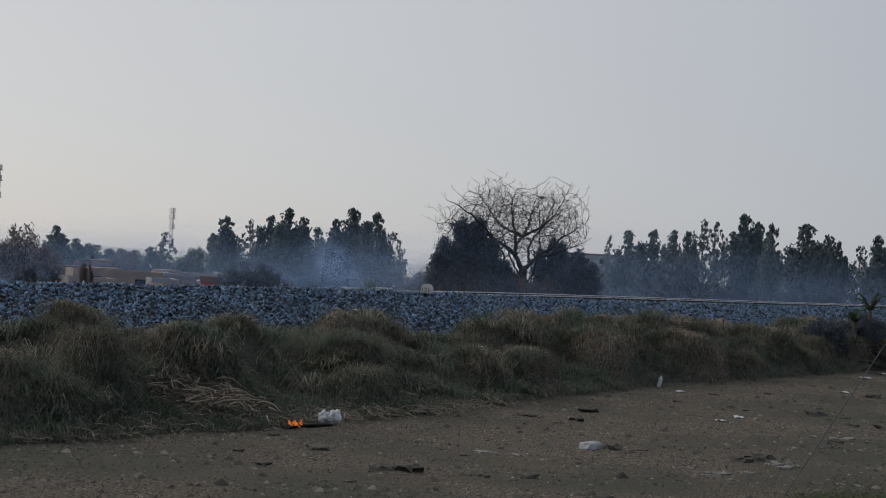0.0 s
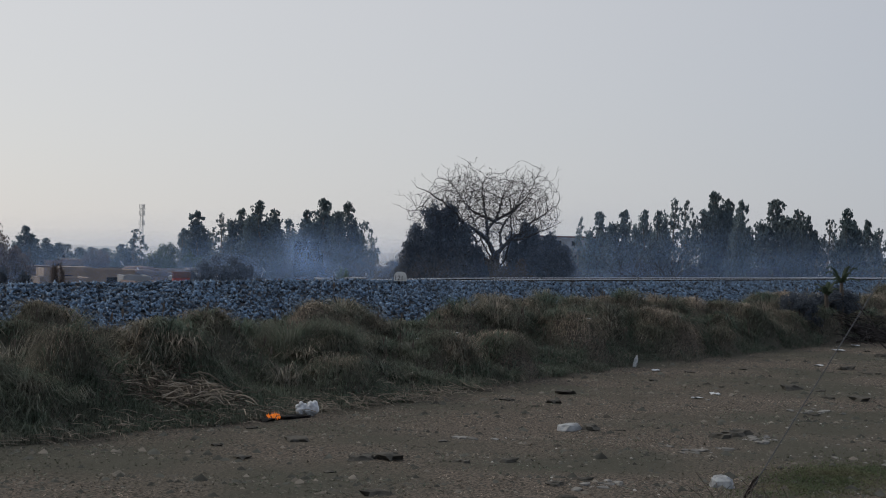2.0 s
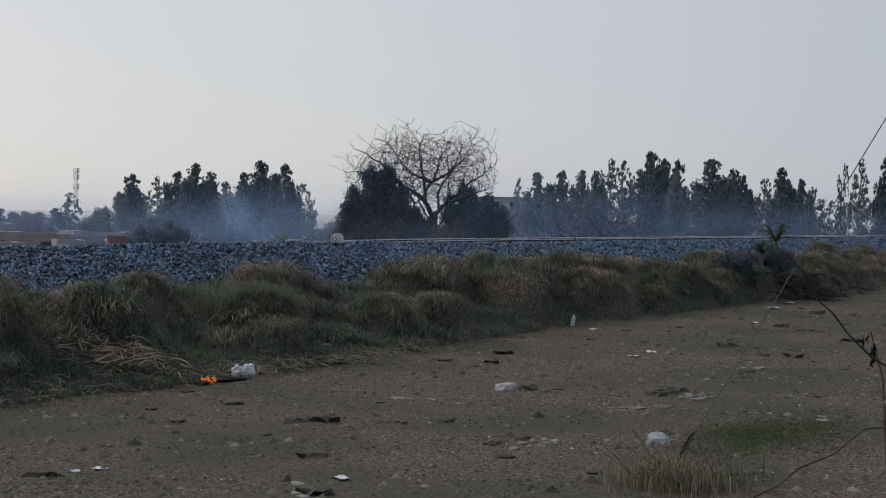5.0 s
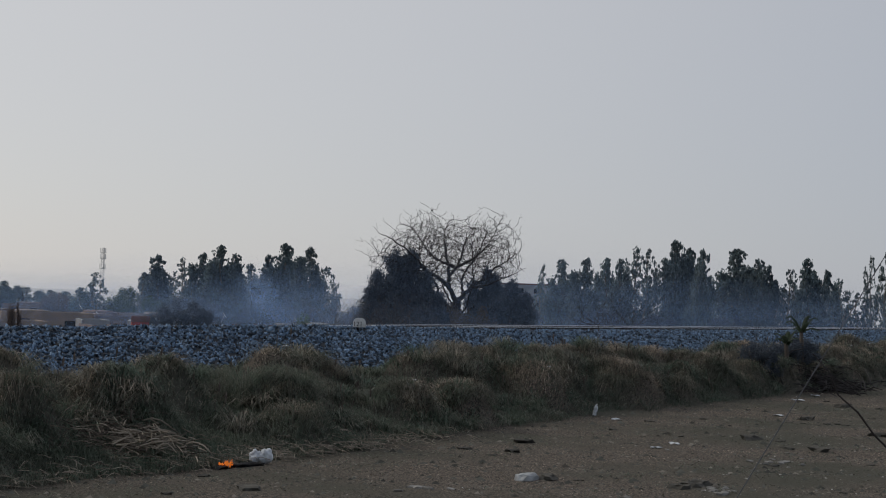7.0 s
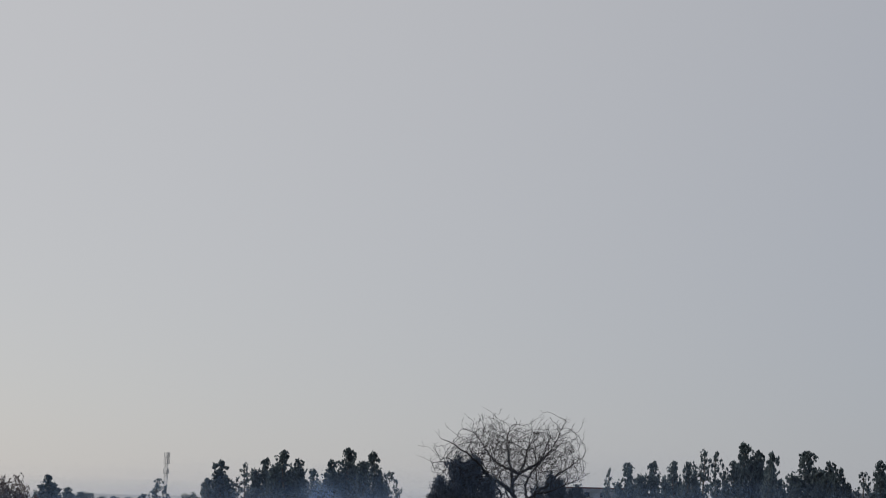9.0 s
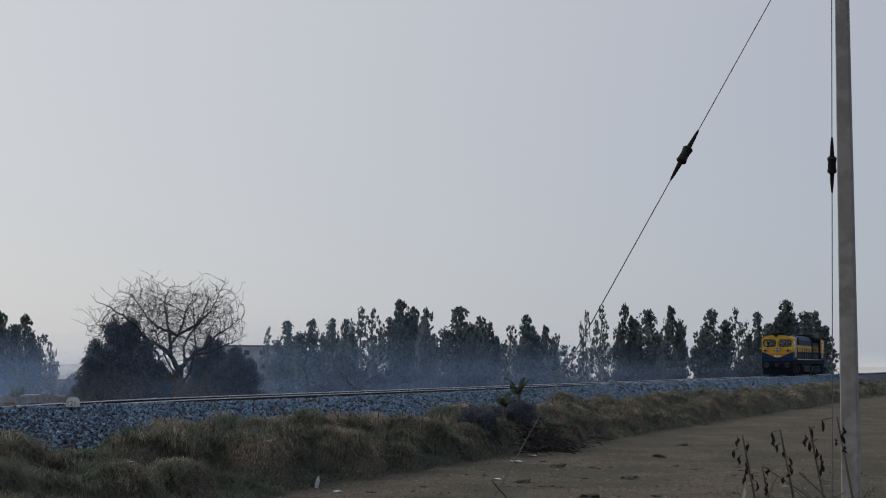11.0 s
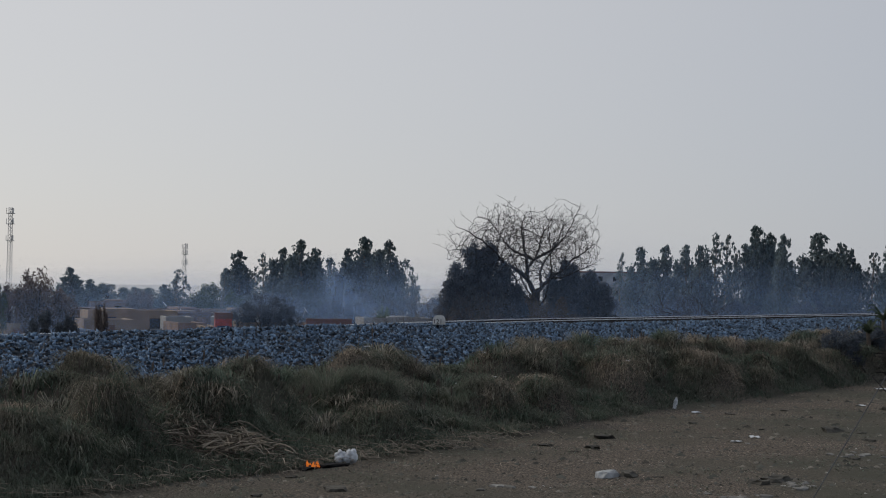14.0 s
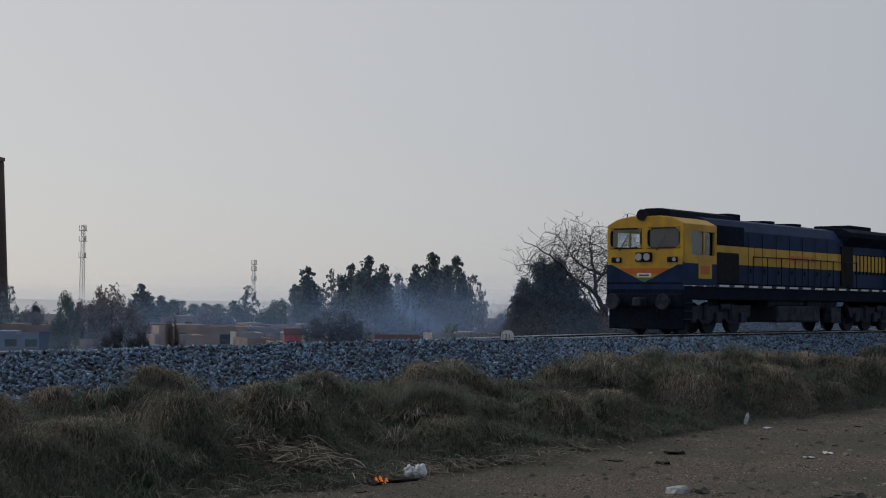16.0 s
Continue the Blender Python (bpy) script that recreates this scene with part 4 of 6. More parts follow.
def bare_tree(x, y, z):
    """Crooked limbs from a low fork, then twigs grown step by step towards points strewn through a broad low dome."""
    t = thing("bare_tree", (x, y, z, 0, 0, -55.9), label="large leafless spreading tree with dark forked trunk", category="tree")
    g = np.random.default_rng(29)
    n = 9000
    mid, axes = np.array([-0.45, 0.0, 6.9]), np.array([4.35, 4.1, 2.5])
    d = g.normal(size=(n, 3))
    d /= np.linalg.norm(d, axis=1, keepdims=True)
    hub = d[:70] * (0.45 + 0.5 * g.random(70) ** 0.6)[:, None] * axes + mid
    aim = hub[g.integers(0, 70, n)] + g.normal(size=(n, 3)) * 0.5
    loose = g.random(n) < 0.45
    aim[loose] = d[loose] * (g.random(n) ** 0.4)[loose, None] * axes * 0.97 + mid
    aim = aim[aim[:, 2] > 5.0 + 0.34 * np.hypot(aim[:, 0] + 0.4, aim[:, 1])]
    node, up, girth = [], [], []
    for r0, line in TREE_LIMBS:
        at = -1 if not node else int(np.argmin([np.linalg.norm(q - np.array(line[0])) for q in node]))
        if at < 0:
            node, up, girth, at = [np.array(line[0], float)], [-1], [r0 * 1.35], 0
        count = len(line) - 1
        for k in range(count):
            p, q = np.array(line[k]), np.array(line[k + 1])
            steps = max(2, int(np.linalg.norm(q - p) / 0.17))
            for j in range(1, steps + 1):
                f = (k + j / steps) / count
                node.append(p + (q - p) * j / steps + (g.normal(0, 0.022, 3) if r0 < 0.3 else 0))
                up.append(at)
                girth.append(r0 * 0.72 * (1 - 0.92 * f) if r0 < 0.3 else r0 * (1.3 - 0.45 * f))
                at = len(node) - 1
    dmin, near, seen = np.full(len(aim), 1e9), np.zeros(len(aim), int), 0
    for s in range(60):
        fresh = np.array(node[seen:])
        if len(fresh) == 0:
            break
        dist = np.linalg.norm(aim[:, None] - fresh[None], axis=2)
        k = dist.argmin(1)
        dk = dist[np.arange(len(aim)), k]
        better = dk < dmin
        dmin[better], near[better] = dk[better], k[better] + seen
        seen = len(node)
        live = dmin > 0.24
        aim, dmin, near = aim[live], dmin[live], near[live]
        if len(aim) < 30 or seen > 13000:
            break
        P = np.array(node)
        pulled = dmin < 1.1
        v = (aim - P[near]) / dmin[:, None]
        total = np.zeros_like(P)
        np.add.at(total, near[pulled], v[pulled])
        for k in np.unique(near[pulled]):
            back_ = P[k] - P[up[k]] if up[k] >= 0 else np.array([0, 0, 1.0])
            w = total[k] / (np.linalg.norm(total[k]) + 1e-6) + 0.4 * back_ / (np.linalg.norm(back_) + 1e-6) + g.normal(0, 0.14, 3) + 0.45 * (P[k] - mid + (0, 0, 1.2)) / np.linalg.norm(P[k] - mid + (0, 0, 1.2))
            q = P[k] + w / np.linalg.norm(w) * 0.19
            if np.linalg.norm(P - q, axis=1).min() > 0.1:
                node.append(q)
                up.append(int(k))
                girth.append(0.0)
    # brushy ends: a few short outward twigs on every tip
    for k in sorted(set(range(len(node))) - set(up)):
        for j in range(2):
            w = node[k] - node[up[k]]
            w = w / np.linalg.norm(w) + g.normal(0, 0.5, 3) + np.array([0, 0, 0.15])
            q, at = node[k], k
            for i in range(2):
                q = q + w / np.linalg.norm(w) * g.uniform(0.12, 0.26)
                w = w + g.normal(0, 0.3, 3)
                node.append(q)
                up.append(at)
                girth.append(0.0)
                at = len(node) - 1
    load = np.full(len(node), 1.0)
    for k in range(len(node) - 1, 0, -1):
        load[up[k]] += load[k]
    rad = np.maximum(np.minimum(0.0056 * load ** 0.28, 0.05), np.array(girth))
    kids = {}
    for k in range(1, len(node)):
        kids.setdefault(up[k], []).append(k)
    trunk, limbs, todo = bmesh.new(), bmesh.new(), [(0, 0)]
    while todo:
        start, first = todo.pop()
        chain = [start] if start == first else [start, first]
        while kids.get(chain[-1]):
            c = sorted(kids[chain[-1]], key=lambda i: -rad[i])
            todo += [(chain[-1], o) for o in c[1:]]
            chain.append(c[0])
        if len(chain) > 1:
            rr = [float(rad[i]) for i in chain]
            rr[0] = rr[1] if start != first else 0.48
            big = rr[1] > 0.085
            rod([node[i] for i in chain], rr, 8 if big else 4 if rr[1] > 0.03 else 3, trunk if big else limbs, cap=False)
    part("trunk", trunk, BARK, t, smooth=True)
    part("crown", limbs, BARK, t)


bare_tree(68.0, 45.85, FAR_Z - 0.4)


def twiggy_shrub(x, y, z, h, seed, label, name="leafless_shrub", levels=3, mat=None, scale=1.0, stems=9, first=0.45):
    g = random.Random(seed)
    b = bmesh.new()
    for k in range(stems):
        a = g.uniform(0, 6.283)
        branch(b, g, Vector((0.15 * math.cos(a), 0.15 * math.sin(a), 0)), Vector((math.cos(a) * 0.8, math.sin(a) * 0.8, 1)).normalized(), h * first, 0.045 * scale, levels)
    return tagged(part(name, b, mat or BARK, None, label, (x, y, z)), category="shrub")


twiggy_shrub(59.8, 46.9, FAR_Z, 5.4, 5, "grey tangled leafless shrub beyond the track", levels=2, mat=TWIG, scale=0.6, stems=9, first=0.36)
twiggy_shrub(58.0, 45.6, FAR_Z, 5.0, 6, "grey tangled leafless shrub beyond the track", levels=2, mat=TWIG, scale=0.6, stems=9, first=0.36)
twiggy_shrub(61.5, 45.4, FAR_Z, 5.0, 7, "grey tangled leafless shrub beyond the track", levels=2, mat=TWIG, scale=0.6, stems=9, first=0.36)
twiggy_shrub(79.3, 42.5, FAR_Z, 5.4, 8, "dark leafless small tree beyond the track")
twiggy_shrub(84.0, 43.5, FAR_Z, 4.6, 9, "dark leafless small tree beyond the track")

# ---- village, masts, chimney ----
# darker copy of the brick, with the chimney's backlit shade in its colour
BACKLIT_BRICK = material("backlit_brick", (0.10, 0.07, 0.062), 0.9, (0.065, 0.05, 0.046), 1.5, 0.4, 8)



def house(x, y, yaw, w, d, h, wall, roof, label, windows=2, storeys=1):
    h = h - 0.45 if storeys == 1 else h
    t = thing("house", (x, y, FAR_Z, 0, 0, yaw), label=label, category="house", group="village houses")
    shell = bmesh.new()
    for x0, x1, y0, y1 in ((-w / 2, w / 2, -d / 2, -d / 2 + 0.2), (-w / 2, w / 2, d / 2 - 0.2, d / 2), (-w / 2, -w / 2 + 0.2, -d / 2 + 0.2, d / 2 - 0.2), (w / 2 - 0.2, w / 2, -d / 2 + 0.2, d / 2 - 0.2)):
        box(x0, x1, y0, y1, 0, h, bm=shell)
    part("wall", shell, wall, t)
    part("roof", box(-w / 2 + 0.2, w / 2 - 0.2, -d / 2 + 0.2, d / 2 - 0.2, h - 0.4, h - 0.28), roof, t)
    if roof is REDROOF:
        part("coping", box(-w / 2 - 0.06, w / 2 + 0.06, -d / 2 - 0.06, -d / 2 + 0.26, h, h + 0.42 if storeys == 1 else h + 0.25, 0.02), roof, t, "red painted parapet")
    if w > 4 and storeys == 1:
        px_ = rnd.uniform(-w / 4, w / 4)
        part("stair_head", box(px_ - w * 0.16, px_ + w * 0.16, -d / 2 + 0.4, d / 2 - 0.5, h - 0.28, h + rnd.uniform(0.1, 0.3)), wall, t)
    for s in range(storeys):
        for k in range(windows):
            px_ = -w / 2 + w * (k + 0.5) / windows
            z0 = s * h / storeys
            if k == 0 and s == 0:
                part("door", box(px_ - 0.42, px_ + 0.42, -d / 2 - 0.03, -d / 2 + 0.05, 0, min(1.95, h * 0.8)), NAVY if rnd.random() < 0.5 else BRICK, t)
            else:
                wd = part("window", box(px_ - 0.45, px_ + 0.45, -d / 2 - 0.03, -d / 2 + 0.05, z0 + 0.42 * h / storeys, z0 + 0.75 * h / storeys), BLACK, t)
                part("sill", box(px_ - 0.55, px_ + 0.55, -d / 2 - 0.1, -d / 2 - 0.03, z0 + 0.42 * h / storeys - 0.08, z0 + 0.42 * h / storeys), CONCRETE, wd)
    return t


def dish(x, y, z):
    t = thing("satellite_dish", (x, y, z - 0.35, 55, 0, 40), label="white satellite dish on a rooftop stand", category="dish", group="rooftop dishes")
    b = bmesh.new()
    rings = []
    for k in range(4):
        r = 0.30 * k / 3
        rings.append([b.verts.new((r * math.cos(a * 0.5236), r * math.sin(a * 0.5236), 0.25 * r * r)) for a in range(12)] if k else [b.verts.new((0, 0, 0))])
    for a in range(12):
        b.faces.new((rings[0][0], rings[1][a], rings[1][(a + 1) % 12]))
        for k in (1, 2):
            b.faces.new((rings[k][a], rings[k + 1][a], rings[k + 1][(a + 1) % 12], rings[k][(a + 1) % 12]))
    bmesh.ops.solidify(b, geom=b.faces[:], thickness=0.02)
    part("reflector", b, WHITE, t)
    part("stand", rod([(0, 0, -0.02), (0, -0.35, -0.55)], 0.03, 6), GALV, t)


BR, GR, PL = "low flat-roofed brick house", "low grey rendered flat-roofed house", "low mud-plastered flat-roofed house"
MUD = material("earth_brick", (0.23, 0.165, 0.14), 0.9, (0.13, 0.10, 0.09), 0.8, 0.4, 6, random_object=0.3)
BLUEWALL = material("blue_limewash", (0.16, 0.22, 0.32), 0.9, (0.11, 0.15, 0.22), 1.2, 0.3, 10)
HOUSES = [(65.2, 100.5, 4.6, 2.2, BLUEWALL, ROOF, "low blue-washed wall at the village edge"), (66.8, 97.0, 2.4, 2.9, MUD, ROOF, BR), (61.1, 85.1, 1.8, 2.2, PLASTER, ROOF, PL), (77.3, 101.8, 6.0, 2.7, MUD, ROOF, BR),
          (75.6, 90.2, 7.0, 2.9, PLASTER, ROOF, PL), (68.6, 84.6, 3.6, 2.4, PLASTER, ROOF, PL), (79.6, 92.7, 3.6, 2.5, MUD, ROOF, BR), (73.2, 81.8, 2.0, 2.6, GREYWALL, ROOF, GR), (71.0, 78.6, 1.9, 2.3, MUD, ROOF, BR),
          (68.3, 73.2, 0.9, 2.2, PLASTER, ROOF, "small pale plastered pier by a red hut"), (86.9, 89.5, 4.2, 2.3, GREYWALL, ROOF, GR), (60.0, 77.9, 2.8, 1.95, BLUEWALL, ROOF, "small blue-washed hut among low houses"),
          (120.7, 146.5, 7.0, 2.7, MUD, ROOF, BR), (106.3, 145.0, 6.0, 2.9, GREYWALL, ROOF, GR), (104.0, 108.5, 6, 2.5, PLASTER, ROOF, PL), (99.0, 112.0, 6, 2.5, MUD, ROOF, BR), (92.0, 100.5, 5, 2.4, MUD, ROOF, BR),
          (84.0, 107.0, 7, 2.5, MUD, ROOF, BR), (125.0, 150.0, 8, 2.7, BRICK, ROOF, BR), (83.5, 97.5, 3.2, 2.3, PLASTER, ROOF, PL), (84.5, 85.0, 3.0, 2.0, PLASTER, ROOF, PL), (71.5, 108.0, 5.0, 2.6, MUD, ROOF, BR)]
for x, y, w, h, wall, roof, lab in HOUSES:
    house(x, y, rnd.uniform(-46, -24), w, 5, h, wall, roof, lab, rnd.choice((1, 2, 3)))
REDHUT = material("red_paint", (0.42, 0.07, 0.055), 0.7, (0.3, 0.06, 0.05), 3, 0.2, 20)
house(86.9, 79.2, -38, 3.6, 4.5, 2.0, BRICK, REDROOF, "low brick house with a red roof edge", 2)
house(90.2, 74.6, -40, 5.6, 4.5, 2.55, GREYWALL, ROOF, GR, 3)
house(67.4, 70.7, -40, 1.1, 1.4, 2.75, REDHUT, REDROOF, "small bright red hut among low houses", 1)
house(222.6, 134.3, -55, 11, 8, 7.6, GREYWALL, REDROOF, "three-storey blue-grey building behind the trees", 4, 3)
for x, y, z in ((86.0, 80.5, 1.15), (88.4, 75.0, 1.05), (90.0, 73.0, 1.05), (98.6, 112.0, 1.05), (90.5, 100.5, 0.65)):
    dish(x, y, z)
for k in range(9):
    house(430 + 22 * k, 196 - 4 * k + rnd.uniform(-9, 9), -60, rnd.uniform(10, 20), 10, rnd.uniform(6, 12), WHITE if k % 2 else GREYWALL, ROOF, "pale distant town building in haze", 4, 2)


def mast(x, y, h, w):
    t = thing("telecom_mast", (x, y, FAR_Z), label="slender lattice telecom mast with panel antennas", category="mast", group="telecom masts")
    b = bmesh.new()
    n = int(h / (w * 1.1))
    for c in range(3):
        a = c * 2.0944
        rod([(w * math.cos(a), w * math.sin(a), 0), (w * 0.62 * math.cos(a), w * 0.62 * math.sin(a), h)], w * 0.09, 4, b)
    for k in range(n):
        f0_, f1_ = k / n, (k + 1) / n
        for c in range(3):
            a0, a1 = c * 2.0944, (c + 1) * 2.0944
            r0, r1 = w * (1 - 0.38 * f0_), w * (1 - 0.38 * f1_)
            rod([(r0 * math.cos(a0), r0 * math.sin(a0), h * f0_), (r1 * math.cos(a1), r1 * math.sin(a1), h * f1_)], w * 0.055, 3, b, cap=False)
    part("lattice", b, GALV, t)
    for z in (h * 0.985, h * 0.86, h * 0.66):
        for c in range(3):
            a = c * 2.0944 + 0.6
            part("panel_antenna", box(-0.25, 0.25, -0.12, 0.12, -1.2, 1.2, 0.04), WHITE, t, at=pose(1.25 * w * math.cos(a), 1.25 * w * math.sin(a), z - 1.0, 0, 0, math.degrees(a) + 90))
        part("platform", rod([(0, 0, z - 2.4), (0, 0, z - 2.2)], w * 1.35, 8), GALV, t)


mast(536.4, 593.2, 26.9, 1.3)
mast(406.3, 569.8, 39.4, 1.5)
ch = thing("chimney", (116.9, 186.1, FAR_Z), label="tall tapering brick kiln chimney", category="chimney")
part("shaft", rod([(0, 0, 0), (0, 0, 8), (0, 0, 16), (0, 0, 24.6)], [2.55, 2.1, 1.7, 1.25], 20), BACKLIT_BRICK, ch, smooth=True)
part("rim", rod([(0, 0, 24.6), (0, 0, 25.1)], 1.4, 20), BRICK, ch)

rag = thing("flag", (70.7, 106.4, FAR_Z), label="small dark rag flying from a thin rooftop pole", category="flag")
part("pole", rod([(0, 0, 0), (0.05, 0, 3.9)], [0.03, 0.02], 5), TWIG, rag)
part("cloth", prism([(0.05, 3.3), (0.35, 3.45), (0.75, 3.25), (0.8, 3.7), (0.4, 3.9), (0.05, 3.85)], -0.02, 0.02), BLACK, rag)

# ---- far woods and glowing backdrop haze ----


def far_woods():
    """Low ragged belt of distant trees and scrub along the skyline."""
    g = np.random.default_rng(77)
    n = 420
    yaw = np.radians(g.uniform(-86, -12, n))
    dist = g.uniform(300, 640, n)
    c = np.stack([-np.sin(yaw) * dist, np.cos(yaw) * dist, FAR_Z + g.uniform(0.1, 2.0, n) * (0.8 + 0.4 * np.sin(yaw * 23)) * dist / 470], -1)
    v = leaf_cloud(g, c, g.uniform(1.2, 3.4, n), 80, 0.38, 0.1, (1.4, 1.4, 0.8))
    tagged(new("far_woods", quads("far_woods", v, LEAF)), "hazy belt of distant trees and scrub", "woods", kind="stuff")


far_woods()
# emissive ring that paints distance haze over the far ground, fading upwards
mist = bpy.data.materials.new("glowing_haze")
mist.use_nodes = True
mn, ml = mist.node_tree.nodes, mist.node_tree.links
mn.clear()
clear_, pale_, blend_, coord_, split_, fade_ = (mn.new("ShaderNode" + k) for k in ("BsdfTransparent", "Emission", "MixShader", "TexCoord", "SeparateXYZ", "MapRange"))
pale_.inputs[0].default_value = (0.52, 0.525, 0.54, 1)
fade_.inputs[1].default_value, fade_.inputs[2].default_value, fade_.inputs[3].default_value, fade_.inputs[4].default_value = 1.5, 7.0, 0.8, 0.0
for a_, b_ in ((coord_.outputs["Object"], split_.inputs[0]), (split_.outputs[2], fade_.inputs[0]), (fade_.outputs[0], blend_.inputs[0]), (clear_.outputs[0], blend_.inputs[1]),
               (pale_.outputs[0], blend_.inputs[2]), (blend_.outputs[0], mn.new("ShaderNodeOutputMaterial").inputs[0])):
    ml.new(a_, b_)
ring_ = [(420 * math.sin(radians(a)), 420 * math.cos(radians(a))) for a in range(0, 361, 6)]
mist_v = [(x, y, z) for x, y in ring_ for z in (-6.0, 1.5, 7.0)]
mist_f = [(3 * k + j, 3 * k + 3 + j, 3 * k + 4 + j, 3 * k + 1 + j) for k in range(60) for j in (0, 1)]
tagged(new("backdrop", raw_mesh("backdrop", mist_v, mist_f, mist)), "glowing backdrop ring that paints pale haze along the horizon", "haze", kind="structure")
for x, y, w, h in ((112.0, 93.0, 5, 3.6), (118.0, 88.0, 6, 4.4), (124.0, 84.0, 5, 4.0), (131.0, 80.0, 6, 4.2), (138.0, 74.0, 6, 4.6), (143.0, 69.0, 6, 4.0), (147.0, 63.0, 5, 4.2), (150.0, 58.0, 5, 3.4),
                   (168.0, 50.0, 6, 4.5), (172.0, 45.0, 6, 5.0), (176.0, 39.5, 6, 5.2), (180.0, 36.0, 6, 6.5), (184.0, 33.0, 7, 7.5), (120.0, 116.0, 6, 4.0), (128.0, 112.0, 6, 4.4),
                   (133.0, 119.0, 6, 4.2), (125.0, 125.0, 6, 4.0), (137.0, 107.0, 5, 3.6)):
    bush(x, y, FAR_Z, w, h, DARKLEAF, "dark undergrowth at the foot of the grove", "undergrowth of the groves")

# ---- kilometre board, signal board ----


def lettering(text, size, mat, parent, at, depth=0.004, name="lettering"):
    cu = bpy.data.curves.new("letters", "FONT")
    cu.body, cu.size, cu.extrude, cu.align_x, cu.align_y = text, size, depth, "CENTER", "CENTER"
    tmp = bpy.data.objects.new("letters", cu)
    me = bpy.data.meshes.new_from_object(tmp)
    bpy.data.objects.remove(tmp)
    me.materials.clear()
    me.materials.append(mat)
    return part(name, me, mat, parent, at=at)


km = thing("kilometre_board", (28.85, 22.4, 1.60, 0, 0, -52), label="white round-topped kilometre board numbered 121 in ballast", category="sign")
dome = [(-0.17, 0.36), (0.17, 0.36)] + [(0.17 * math.cos(radians(a)), 0.51 + 0.17 * math.sin(radians(a))) for a in range(0, 181, 15)]
part("board", prism(dome, -0.02, 0.02), WHITE, km)
part("back_board", prism(dome, -0.02, 0.02), WHITE, km, at=(0.10, 0.12, 0.0))
part("post", box(-0.04, 0.04, 0.02, 0.06, -0.3, 0.5), BLACK, km)
km.scale = (0.74, 0.74, 0.74)
lettering("121", 0.22, BLACK, km, pose(0, -0.026, 0.46, 90, 0, 0), name="number")
sg = thing("signal_board", (173.5, 29.6, 0.6, 0, 0, -80), label="yellow two-panel signal board on a striped post", category="sign")
for k in range(6):
    part("post_band", rod([(0, 0, 0.6 * k - 0.5), (0, 0, 0.6 * k + 0.1)], 0.07, 8), WHITE if k % 2 else BLACK, sg)
for k, z in enumerate((3.1, 4.1)):
    bd = part("panel", box(-0.5, 0.5, -0.06, 0, z, z + 0.85, 0.02), YELLOW, sg)
    part("sign_bar", box(-0.3, 0.3, -0.075, -0.06, z + 0.3, z + 0.5), BLACK, bd)

# ---- locomotive ----
loco = thing("diesel_locomotive", (0, 0, 0), label="yellow and navy diesel locomotive with sooty black underframe", category="locomotive")


